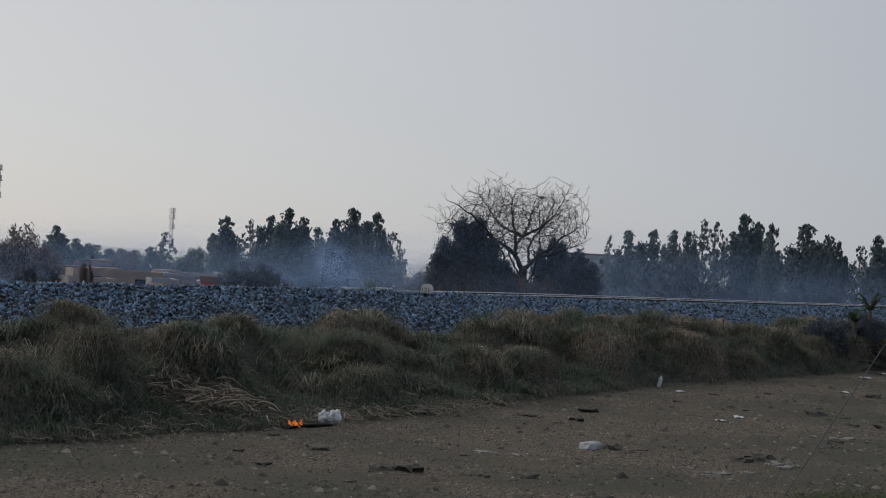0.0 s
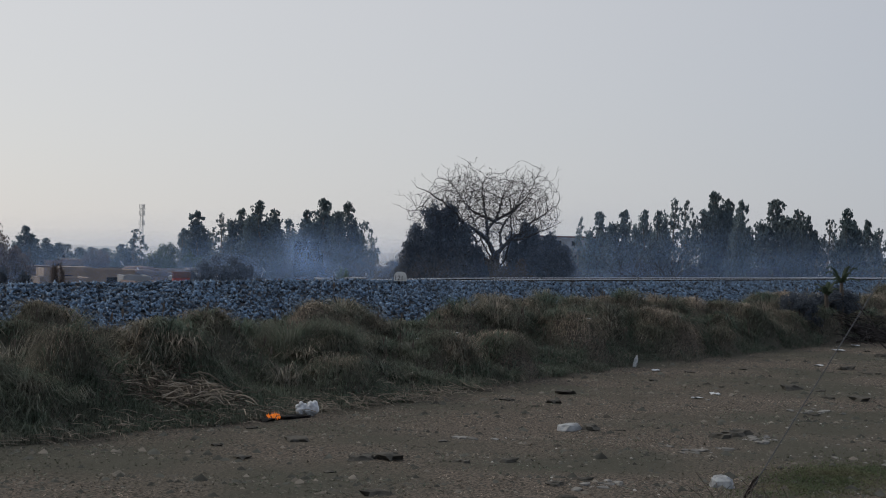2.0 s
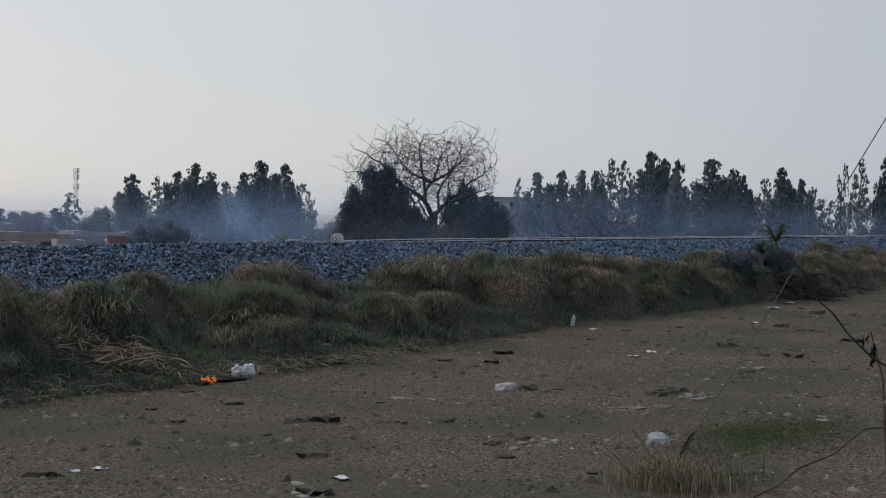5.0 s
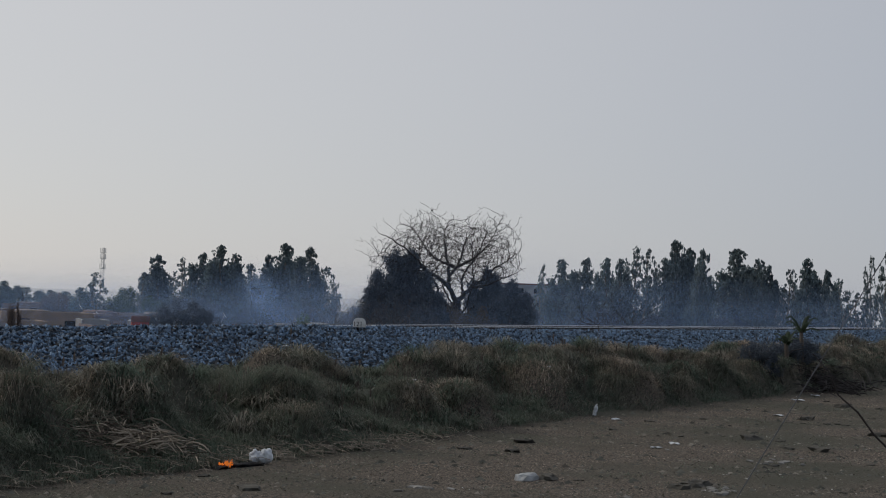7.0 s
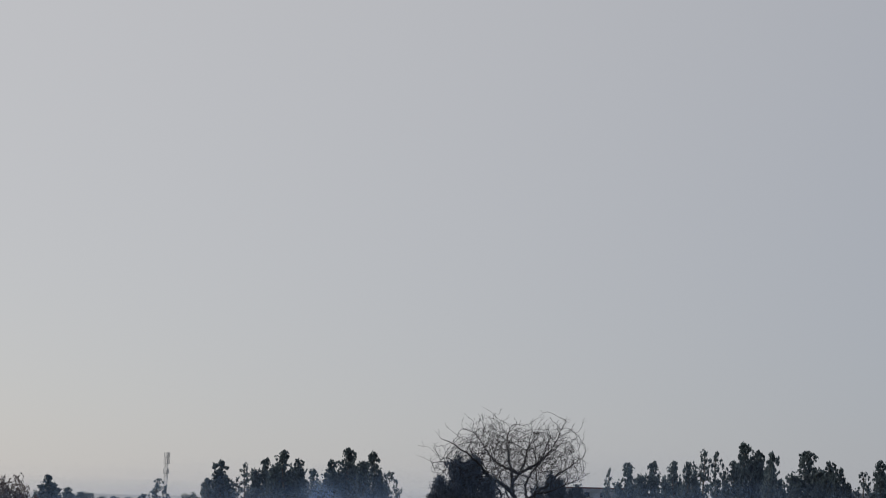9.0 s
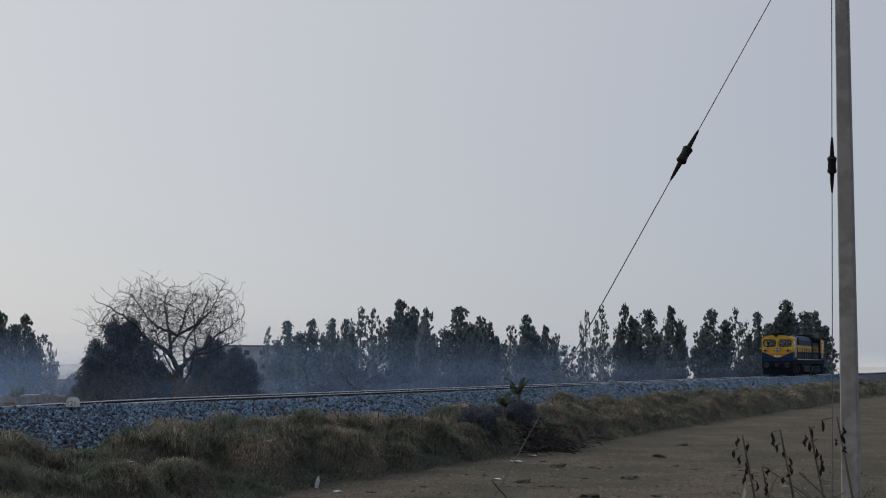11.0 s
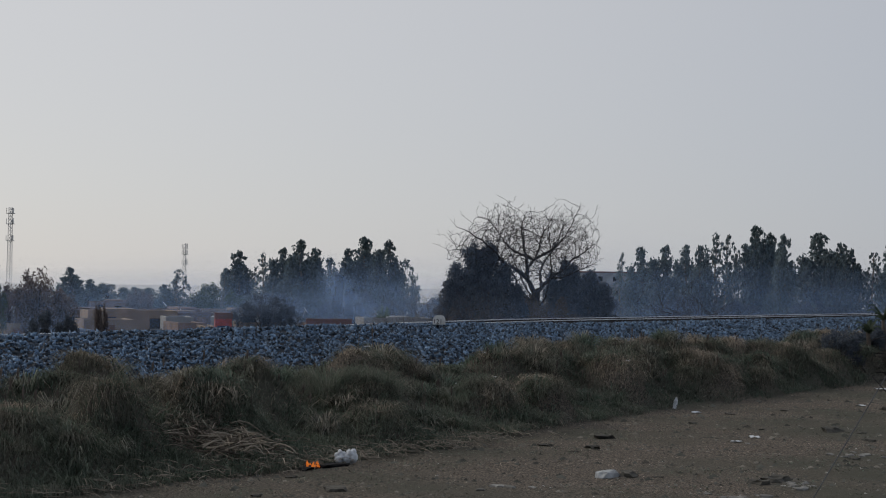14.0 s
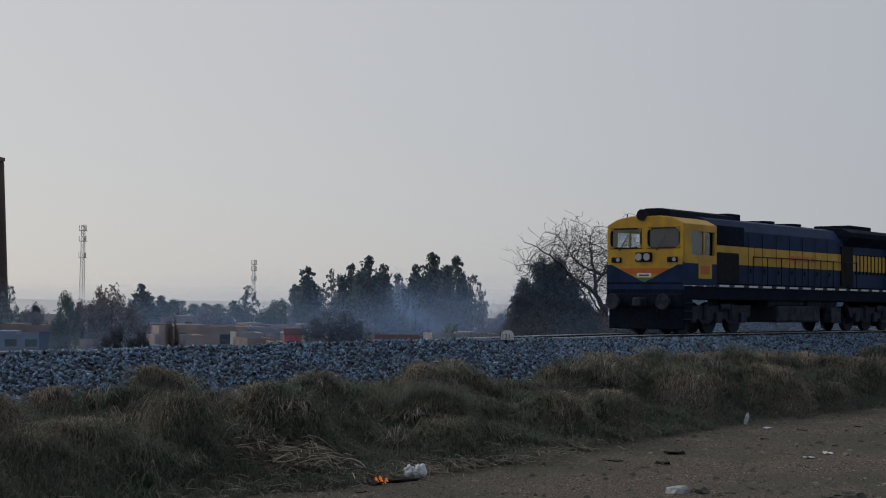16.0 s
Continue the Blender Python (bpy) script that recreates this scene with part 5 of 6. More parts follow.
def cab(x0, x1, s, name):
    """Driver's cab whose front stands at x0; s is the way from its front to its back."""
    c = part(name, box(min(x0, x1), max(x0, x1), -1.47, 1.47, 1.66, 1.74), SOOT, loco)
    f0, f1 = min(x0, x0 + 0.09 * s), max(x0, x0 + 0.09 * s)
    # front: sill, chevron, pillars, header
    part("front_panel", box(f0, f1, -1.5, 1.5, 2.30, 2.88, 0.03), YELLOW, c)
    low = prism([(-1.5, 1.5), (1.5, 1.5), (1.5, 2.42), (0, 1.73), (-1.5, 2.42)], f0 + 0.001, f1 - 0.001, axis="x")
    part("apron", box(f0 + 0.001, f1 - 0.001, -1.5, 1.5, 1.0, 1.5), SOOT, c)
    part("lower_front", low, NAVY, c)
    part("chevron", prism([(-1.5, 2.42), (0, 1.73), (1.5, 2.42)], f0 + 0.002, f1 - 0.002, axis="x"), YELLOW, c)
    o0, o1 = (x0 - 0.012, x0 + 0.004) if s > 0 else (x0 - 0.004, x0 + 0.012)
    part("chevron_band", prism([(-0.98, 2.2), (-0.62, 2.02), (0.62, 2.02), (0.98, 2.2)], o0, o1, axis="x"), ORANGE, c, "orange painted band")
    part("chevron_tip", prism([(-0.3, 1.87), (0, 1.73), (0.3, 1.87)], o0, o1, axis="x"), GREENPAINT, c)
    plate = part("plate", box(o0 - 0.01, o1 + 0.01, -0.28, 0.28, 1.9, 2.04, 0.005), WHITE, c)
    part("number_bar", box(o0 - 0.014, o1 + 0.014, -0.2, 0.2, 1.95, 1.99), BLACK, plate)
    for y0, y1 in ((-1.5, -1.36), (-0.12, 0.12), (1.36, 1.5)):
        part("pillar", box(f0, f1, y0, y1, 2.88, 3.55, 0.02), YELLOW, c)
    part("header", prism([(-1.5, 3.55), (1.5, 3.55), (1.47, 3.68), (1.1, 3.86), (0.6, 3.95), (-0.6, 3.95), (-1.1, 3.86), (-1.47, 3.68)], f0, f1, 0.015, axis="x"), YELLOW, c)
    for y0, y1 in ((-1.36, -0.12), (0.12, 1.36)):
        pane = part("windscreen", box(f0 + 0.03, f0 + 0.045, y0, y1, 2.88, 3.55), GLASS, c)
        part("wiper", rod([(o0 - 0.02 if s > 0 else o1 + 0.02, (y0 + y1) / 2 + 0.25, 2.8), (o0 - 0.02 if s > 0 else o1 + 0.02, (y0 + y1) / 2 - 0.1, 3.3)], 0.018, 5), BLACK, pane)
        frame_ = bmesh.new()
        for a, b_, z0, z1 in ((y0, y1, 2.86, 2.91), (y0, y1, 3.52, 3.57), (y0, y0 + 0.04, 2.91, 3.52), (y1 - 0.04, y1, 2.91, 3.52)):
            box(f0 - 0.012, f1 + 0.012, a, b_, z0, z1, bm=frame_)
        part("window_seal", frame_, BLACK, pane)
        for ya, sy in ((y0, 1), (y1, -1)):
            for za, sz in ((2.88, 1), (3.55, -1)):
                part("corner_panel", prism([(ya, za), (ya + 0.17 * sy, za), (ya + 0.05 * sy, za + 0.05 * sz), (ya, za + 0.17 * sz)], f0 - 0.014, f1 + 0.014, axis="x"), YELLOW, pane)
    xf = x0 + 0.09 * s
    for y in (-1.5, 1.42):
        y1 = y + 0.08
        a, b_ = sorted((xf, x1))
        part("lower_side", box(a, b_, y, y1, 1.66, 2.38), NAVY, c)
        part("waist", box(a, b_, y - 0.002, y1 + 0.002, 2.38, 2.66), YELLOW, c)
        part("side_header", box(a, b_, y, y1, 3.46, 3.68), YELLOW, c)
        for p, q in ((0.09, 0.55), (1.32, 1.4), (2.05, 2.2)):
            u, v = sorted((x0 + p * s, x0 + q * s))
            part("side_pillar", box(u, v, y, y1, 2.66, 3.46), YELLOW, c)
        u, v = sorted((x0 + 0.55 * s, x0 + 1.32 * s))
        part("side_window", box(u, v, y + 0.03, y + 0.042, 2.66, 3.46), GLASS, c)
        u, v = sorted((x0 + 1.4 * s, x0 + 1.78 * s))
        part("sliding_pane", box(u, v, y + 0.045, y + 0.057, 2.66, 3.46), GLASS, c)
        u, v = sorted((x0 + 0.98 * s, x0 + 1.86 * s))
        side = part("side_panel", box(u, v, (y - 0.015) if y < 0 else y1, y if y < 0 else y1 + 0.015, 1.88, 2.42), YELLOW, c, "yellow painted square panel")
        part("emblem", box(u + 0.15, v - 0.15, (y - 0.02) if y < 0 else y1 + 0.015, (y - 0.015) if y < 0 else y1 + 0.02, 2.02, 2.3), ORANGE, side)
    a, b_ = sorted((x0 + 0.09 * s, x1))
    roof_ = [(-1.5, 3.66), (1.5, 3.66), (1.47, 3.70), (1.1, 3.88), (0.6, 3.97), (-0.6, 3.97), (-1.1, 3.88), (-1.47, 3.70)]
    part("cab_roof", prism(roof_, a, b_, axis="x"), YELLOW, c)
    w0, w1 = sorted((x1 - 0.06 * s, x1))
    part("bulkhead", box(w0, w1, -1.42, 1.42, 1.74, 3.0), GREASE, c)
    for y0, y1 in ((-1.42, -1.05), (-0.35, 1.42)):
        part("bulkhead_pillar", box(w0, w1, y0, y1, 3.0, 3.66), GREASE, c)
    part("console", box(*sorted((xf + 0.02 * s, xf + 0.5 * s)), -1.3, 1.3, 1.74, 2.75, 0.03), SOOT, c)
    lamp = part("headlight", box(*sorted((x0 - 0.1 * s, x0 + 0.02 * s)), -0.32, 0.32, 2.42, 2.74, 0.05), BLACK, c)
    for y in (-0.16, 0.16):
        part("lens", rod([(x0 - 0.09 * s, y, 2.58), (x0 - 0.13 * s, y, 2.58)], 0.125, 14), LENS, lamp, "silvery glass lens")
    for y in (-1.1, 1.1):
        mk = part("marker_lamp", box(*sorted((x0 - 0.05 * s, x0 + 0.02 * s)), y - 0.2, y + 0.2, 2.4, 2.58, 0.03), BLACK, c)
        part("lens", rod([(x0 - 0.05 * s, y - 0.09, 2.49), (x0 - 0.075 * s, y - 0.09, 2.49)], 0.07, 10), LENS, mk)
    part("horn", rod([(x0 + 0.35 * s, 0.1, 3.98), (x0 - 0.05 * s, 0.1, 4.0)], [0.1, 0.2], 10), BLACK, c)
    part("aerial", rod([(x0 + 0.4 * s, 0.95, 3.85), (x0 + 0.4 * s, 0.95, 4.08)], 0.025, 6), BLACK, c)
    return c


cab(0.0, 2.2, 1, "cab")
cab(19.3, 17.1, -1, "rear_cab")
roofbox = [(-0.75, 3.9), (0.75, 3.9), (0.6, 4.18), (0.3, 4.26), (-0.3, 4.26), (-0.6, 4.18)]
part("roof_duct", prism(roofbox, 0.55, 5.0, 0.02, axis="x"), SOOT, loco, "dark sooty roof duct")
hood = part("hood", prism([(-1.22, 1.74), (1.22, 1.74), (1.22, 3.62), (0.95, 3.98), (0.5, 4.08), (-0.5, 4.08), (-0.95, 3.98), (-1.22, 3.62)], 2.2, 12.5, 0.02, axis="x"), NAVY, loco)
for s in (-1, 1):
    part("upper_vent", box(2.25, 4.5, *sorted((s * 1.2, s * 1.3)), 3.1, 3.75, 0.02), SOOT, hood, "sooty black intake")
    part("dark_doorway", box(2.25, 4.2, *sorted((s * 1.2, s * 1.27)), 1.8, 2.78, 0.02), BLACK, hood)
    if s > 0:
        part("yellow_band", box(2.25, 12.5, 1.215, 1.245, 2.42, 3.06), YELLOW, hood)
    if s < 0:
        for x0, x1 in ((4.22, 5.35), (5.4, 12.48)):
            part("yellow_band", box(x0, x1, -1.245, -1.215, 2.42, 3.06), YELLOW, hood)
        part("band_step", box(2.25, 4.2, -1.28, -1.2, 2.82, 3.06), YELLOW, hood)
        for k in range(4):
            part("lettering_bar", box(8.0 + 0.62 * k, 8.45 + 0.62 * k, -1.252, -1.245, 2.66, 2.86), ORANGE, hood)
    for k in range(8):
        x = 4.9 + 1.06 * k
        part("door_seam", box(x - 0.012, x + 0.012, *sorted((s * 1.24, s * 1.252)), 1.8, 3.55), BLACK, hood)
    for k in range(7):
        x = 5.1 + 1.06 * k
        part("door_latch", box(x, x + 0.05, *sorted((s * 1.22, s * 1.27)), 2.15, 2.3), GREASE, hood)
part("exhaust_cover", box(4.8, 5.7, -0.5, 0.5, 4.06, 4.3, 0.04), SOOT, loco)
part("fan_cover", rod([(8.0, 0, 4.05), (8.0, 0, 4.17)], 0.6, 18), SOOT, loco)
part("fan_cover", rod([(10.2, 0, 4.05), (10.2, 0, 4.17)], 0.6, 18), SOOT, loco)
rear = part("radiator_hood", box(12.5, 17.1, -1.2, 1.2, 1.74, 3.7, 0.02), NAVY, loco)
part("radiator_roof", prism([(-1.2, 3.4), (1.2, 3.4), (1.5, 3.75), (1.5, 3.95), (1.1, 4.12), (-1.1, 4.12), (-1.5, 3.95), (-1.5, 3.75)], 12.8, 17.3, 0.02, axis="x"), SOOT, loco, "flared dark radiator roof")
part("radiator_fan", box(14.3, 16.4, -0.8, 0.8, 4.1, 4.32, 0.05), SOOT, loco)
for s in (-1, 1):
    part("dark_doorway", box(12.52, 13.6, *sorted((s * 1.19, s * 1.26)), 1.8, 3.4, 0.02), BLACK, rear)
    part("yellow_band", box(13.65, 17.05, *sorted((s * 1.19, s * 1.23)), 2.42, 3.06), YELLOW, rear)
    for k in range(9):
        part("louvre", box(13.9 + 0.36 * k, 13.96 + 0.36 * k, *sorted((s * 1.2, s * 1.25)), 2.3, 3.1), BLACK, rear)
# walkway, rails, underframe
frame_part = part("underframe", box(0.1, 19.2, -1.45, 1.45, 1.18, 1.62, 0.03), SOOT, loco)
for s in (-1, 1):
    part("walkway_edge", box(2.2, 17.1, *sorted((s * 1.46, s * 1.50)), 1.60, 1.70), GREASE, frame_part)
    for k in range(14):
        x = 2.4 + 1.04 * k
        part("edge_stripe", box(x, x + 0.66, *sorted((s * 1.5, s * 1.508)), 1.62, 1.69), WHITE, frame_part, "white painted edge dash")
    hr = part("handrail", rod([(4.9, s * 1.44, 2.72), (8, s * 1.44, 2.74), (13.6, s * 1.44, 2.74)], 0.022, 6), BLACK, loco)
    for k in range(9):
        part("stanchion", rod([(4.9 + 1.08 * k, s * 1.44, 1.68), (4.9 + 1.08 * k, s * 1.44, 2.74)], 0.02, 5), BLACK, hr)
    part("air_reservoir", rod([(6.4, s * 1.05, 1.12), (9.2, s * 1.05, 1.12)], 0.22, 14), GREASE, loco)
    part("air_reservoir", rod([(9.5, s * 1.05, 1.12), (12.1, s * 1.05, 1.12)], 0.22, 14), GREASE, loco)
    for x0 in (0.15, 18.5):
        st = part("steps", box(x0, x0 + 0.62, *sorted((s * 1.3, s * 1.42)), 0.45, 1.2, 0.02), SOOT, loco)
        for k in range(3):
            part("tread", box(x0 - 0.02, x0 + 0.64, *sorted((s * 1.36, s * 1.48)), 0.5 + 0.27 * k, 0.53 + 0.27 * k), GREASE, st)
    part("battery_box", box(11.3, 12.2, *sorted((s * 1.05, s * 1.4)), 0.35, 0.95, 0.03), GREASE, loco)
part("fuel_tank", box(6.9, 10.4, -1.38, 1.38, 0.38, 1.0, 0.08), GREASE, loco, "greasy grey fuel tank")
for x0, s in ((0.0, 1), (19.3, -1)):
    g0, g1 = sorted((x0 - 0.02 * s, x0 + 0.35 * s))
    part("pilot", box(g0, g1, -1.4, 1.4, 0.16, 1.0, 0.04), SOOT, loco)
    part("buffer_beam", box(*sorted((x0 - 0.06 * s, x0 + 0.3 * s)), -1.48, 1.48, 0.9, 1.35, 0.03), SOOT, loco)
    for y in (-0.98, 0.98):
        bf_ = part("buffer", rod([(x0, y, 1.08), (x0 - 0.42 * s, y, 1.08)], 0.11, 12), GREASE, loco)
        part("buffer_head", rod([(x0 - 0.42 * s, y, 1.08), (x0 - 0.48 * s, y, 1.08)], [0.27, 0.25], 18), GREASE, bf_)
    part("coupler", box(*sorted((x0 - 0.5 * s, x0)), -0.16, 0.16, 0.92, 1.22, 0.05), GREASE, loco)
    for y in (-0.62, -0.4, 0.4, 0.62):
        part("brake_hose", rod([(x0 - 0.06 * s, y, 1.0), (x0 - 0.22 * s, y, 0.8), (x0 - 0.16 * s, y, 0.52)], 0.035, 6), BLACK, loco)
AXLES = (0.98, 2.72, 4.46, 13.9, 15.64, 17.38)
WHEELSETS = []
wheel_bm = bmesh.new()
for y in (-0.84, 0.84):
    rod([(0, y - 0.065, 0), (0, y + 0.065, 0)], 0.53, 26, wheel_bm)
    rod([(0, y + (0.05 if y < 0 else -0.09), 0), (0, y + (0.09 if y < 0 else -0.05), 0)], 0.565, 26, wheel_bm)
rod([(0, -0.9, 0), (0, 0.9, 0)], 0.1, 10, wheel_bm)
for y in (-0.915, 0.915):
    for k in range(4):
        a = k * math.pi / 2
        rod([(0.3 * math.cos(a), y, 0.3 * math.sin(a)), (0.3 * math.cos(a), y * 1.012, 0.3 * math.sin(a))], 0.07, 8, wheel_bm)
wheel_mesh = mesh_of(wheel_bm, "wheelset", GREASE)
for x0 in (0.0, 12.92):
    bogie = part("bogie_frame", box(x0 + 0.35, x0 + 5.1, -1.1, 1.1, 0.72, 0.98, 0.05), SOOT, loco)
    for s in (-1, 1):
        side = [(x0 + 0.3, 0.95), (x0 + 0.5, 0.55), (x0 + 1.5, 0.5), (x0 + 1.75, 0.35), (x0 + 2.2, 0.35), (x0 + 2.5, 0.5), (x0 + 3.3, 0.5), (x0 + 3.6, 0.3), (x0 + 4.1, 0.35),
                (x0 + 4.4, 0.5), (x0 + 5.1, 0.6), (x0 + 5.15, 1.0)]
        part("side_frame", prism(side, *sorted((s * 1.06, s * 1.22)), 0.02), GREASE, bogie)
        for k in range(3):
            x = AXLES[k] + x0
            ab = part("axle_box", box(x - 0.2, x + 0.2, *sorted((s * 1.2, s * 1.34)), 0.38, 0.75, 0.04), GREASE, bogie)
        for x in (1.85, 3.6):
            part("spring", rod([(x0 + x, s * 1.26, 0.5), (x0 + x, s * 1.26, 1.0)], 0.11, 10), GREASE, bogie)
        part("brake_cylinder", rod([(x0 + 2.9, s * 1.2, 0.92), (x0 + 3.3, s * 1.34, 0.92)], 0.13, 10), GREASE, bogie)
for x in AXLES:
    WHEELSETS.append((x, part("wheelset", wheel_mesh, None, loco, at=(x, 0, 0.53))))

# ---- pole and stay wires ----
pole = thing("utility_pole", (18.03, 2.36, 0), label="tall tapering grey concrete utility pole with stay wire", category="pole")
pb = bmesh.new()
lo_, hi_ = [pb.verts.new((sx * 0.13, sy * 0.11, -0.4)) for sx, sy in ((-1, -1), (1, -1), (1, 1), (-1, 1))], [pb.verts.new((sx * 0.08, sy * 0.07, 9.0)) for sx, sy in ((-1, -1), (1, -1), (1, 1), (-1, 1))]
for k in range(4):
    pb.faces.new((lo_[k], lo_[(k + 1) % 4], hi_[(k + 1) % 4], hi_[k]))
pb.faces.new(hi_)
bmesh.ops.bevel(pb, geom=[e for e in pb.edges if abs(e.verts[0].co.z - e.verts[1].co.z) > 5], offset=0.012, segments=1, affect="EDGES")
part("shaft", pb, CONCRETE, pole)
arm = part("cross_arm", box(-0.05, 0.05, -0.95, 0.24, 8.28, 8.38), RUST, pole)
for y in (-0.85, -0.45, 0.18):
    part("insulator", rod([(0, y, 8.38), (0, y, 8.46), (0, y, 8.52), (0, y, 8.6)], [0.03, 0.07, 0.05, 0.07], 10), BRICK, arm)
part("brace", rod([(0.06, -0.7, 8.3), (0.06, -0.05, 7.8)], 0.02, 5), RUST, arm)
part("clamp", box(-0.11, 0.11, -0.1, 0.1, 8.36, 8.46, 0.01), RUST, pole)
loop = [(0, 0.18, 8.6), (0, 0.3, 8.42), (0.02, 0.5, 8.27), (0.03, 0.75, 8.26), (0.02, 0.98, 8.32), (0, 1.02, 8.5), (0, 1.0, 8.9), (0, 0.1, 8.95)]
part("jumper_wire", rod(loop, 0.012, 5), BLACK, pole)


def stay(low, high, at_fraction, label):
    a, b_ = Vector(low), Vector(high)
    t = thing("stay_wire", (0, 0, 0), label=label, category="wire", group="stay wires")
    d = (b_ - a).normalized()
    q = a.lerp(b_, at_fraction)
    part("wire", rod([a, q - d * 0.22], 0.0065, 5), WIRE, t)
    part("wire", rod([q + d * 0.22, b_], 0.0065, 5), WIRE, t)
    part("egg_insulator", rod([q - d * 0.11, q - d * 0.09, q - d * 0.03, q + d * 0.03, q + d * 0.09, q + d * 0.11], [0.04, 0.062, 0.052, 0.052, 0.062, 0.04], 12), BLACK, t, "dark ribbed strain insulator")
    for s in (-1, 1):
        part("wire_grip", rod([q + d * 0.11 * s, q + d * 0.25 * s, q + d * 0.36 * s], [0.03, 0.022, 0.012], 6), BLACK, t)
    return t


guy = stay((14.3, 6.33, 0.15), (18.0, 2.66, 8.5), 0.632, "taut steel stay wire with dark strain insulator")
part("anchor_loop", rod([(14.2, 6.43, -0.05), (14.33, 6.31, 0.26), (14.36, 6.28, 0.3), (14.38, 6.3, 0.24), (14.26, 6.45, -0.05)], 0.014, 5), RUST, guy)
stay((20.6, 2.98, 0.05), (18.02, 2.47, 8.35), 0.66, "steep steel stay wire beside the concrete pole")

# ---- things on the field ----


def lump(name, seed, sx, sy, sz, mat, rough=0.25, sub=2):
    g = random.Random(seed)
    b = bmesh.new()
    bmesh.ops.create_icosphere(b, subdivisions=sub, radius=1.0)
    off = Vector((g.uniform(0, 50), g.uniform(0, 50), g.uniform(0, 50)))
    for v in b.verts:
        k = 1 + rough * noise.noise(v.co * 1.6 + off) * 1.6 + rough * 0.6 * noise.noise(v.co * 4 + off)
        v.co = Vector((v.co.x * sx * k, v.co.y * sy * k, min(max(v.co.z * k, -0.35), 0.72 + 0.12 * v.co.x) * sz))
    return mesh_of(b, name, mat)


def put(name, me, x, y, label, category, group="", turn=0.0, sink=0.0, scale=1.0):
    ob = part(name, me, None, None, label, (x, y, float(ground_z(x, y)) - sink, 0, 0, turn))
    ob.scale = (scale,) * 3
    return tagged(ob, category=category, group=group)


put("boulder", lump("boulder", 1, 0.18, 0.16, 0.20, ROCK, 0.24, 2), 15.25, 7.1, "pale grey boulder in short green grass", "rock", turn=30, scale=0.86)
put("flat_stone", lump("flat_stone", 2, 0.21, 0.14, 0.13, ROCK, 0.24, 2), 18.5, 11.08, "flat pale stone on the brown field", "rock", turn=-35)
put("dark_clod", lump("dark_clod", 3, 0.17, 0.12, 0.10, CLOD, 0.5), 18.72, 10.86, "dark earth clod beside a pale stone", "clod", turn=10)
RUBBLE = material("dusty_rubble", (0.22, 0.215, 0.20), 0.9, (0.13, 0.125, 0.115), 8, 0.5, 30, random_object=0.35)
RUB = [lump("rubble", 20 + k, 0.085, 0.065, 0.055, RUBBLE, 0.45, 1) for k in range(4)]
CLODS = [lump("clod", 30 + k, 0.13, 0.10, 0.07, CLOD, 0.6) for k in range(5)]
SCRAP = []
for k in range(4):
    g_ = random.Random(60 + k)
    b_ = bmesh.new()
    bmesh.ops.create_grid(b_, x_segments=4, y_segments=3, size=0.09)
    for v in b_.verts:
        v.co.z = 0.03 + 0.035 * noise.noise(v.co * 14 + Vector((k * 9, 0, 0)))
        v.co.x *= 1.3 + g_.uniform(-0.3, 0.3)
    bmesh.ops.solidify(b_, geom=b_.faces[:], thickness=0.006)
    SCRAP.append(mesh_of(b_, "litter_scrap", PLASTIC))
fr = random.Random(8)
for cx, cy, n_, r_ in ((18.0, 8.65, 26, 0.24), (19.5, 8.5, 16, 0.22), (23.8, 9.45, 18, 0.3), (14.35, 8.2, 14, 0.2), (18.6, 6.2, 5, 0.15), (24.4, 11.9, 5, 0.3), (10.5, 8.45, 7, 0.3), (16.2, 11.5, 5, 0.25)):
    for k in range(n_):
        put("rubble", fr.choice(RUB), cx + fr.gauss(0, r_), cy + fr.gauss(0, r_ * 0.6), "pale broken rubble lying on the brown field", "rubble", "rubble on the field", fr.uniform(0, 360), 0.01, fr.uniform(0.35, 1.3))
for cx, cy, s_ in ((10.5, 8.4, 1.4), (14.1, 11.12, 1.5), (13.8, 11.3, 1.1), (14.66, 13.14, 1.5), (23.3, 14.1, 1.3), (15.1, 10.0, 1.0), (19.7, 8.95, 1.8), (19.3, 9.0, 1.3), (9.5, 11.0, 1.5), (12.0, 9.6, 1.2), (27.8, 11.4, 1.8),
                   (21.5, 13.2, 1.1), (26.5, 9.5, 1.6), (34.0, 12.5, 1.5), (31.0, 9.8, 1.8), (36.5, 10.5, 1.8), (39.5, 13.5, 1.7), (45.0, 12.0, 2.0), (52.0, 13.0, 2.3)):
    put("clod", fr.choice(CLODS), cx, cy, "dark crumbling clod of earth on the field", "clod", "earth clods", fr.uniform(0, 360), 0.0, s_)
for k in range(70):
    x, y = fr.uniform(11, 42), fr.uniform(4.5, 15)
    if math.hypot(x, y) > 11.5:
        put("clod", fr.choice(CLODS), x, y, "dark crumbling clod of earth on the field", "clod", "earth clods", fr.uniform(0, 360), 0.01, fr.uniform(0.35, 1.0))
for k in range(55):
    x = fr.uniform(12, 48)
    y = fr.uniform(4.0, 13.5) if k % 3 else fr.uniform(4.0, 9.0)
    if math.hypot(x, y) > 11.5:
        put("litter_scrap", fr.choice(SCRAP), x, y, "small white scrap of plastic litter on the field", "litter", "litter on the field", fr.uniform(0, 360), 0.02, fr.uniform(0.18, 0.5))
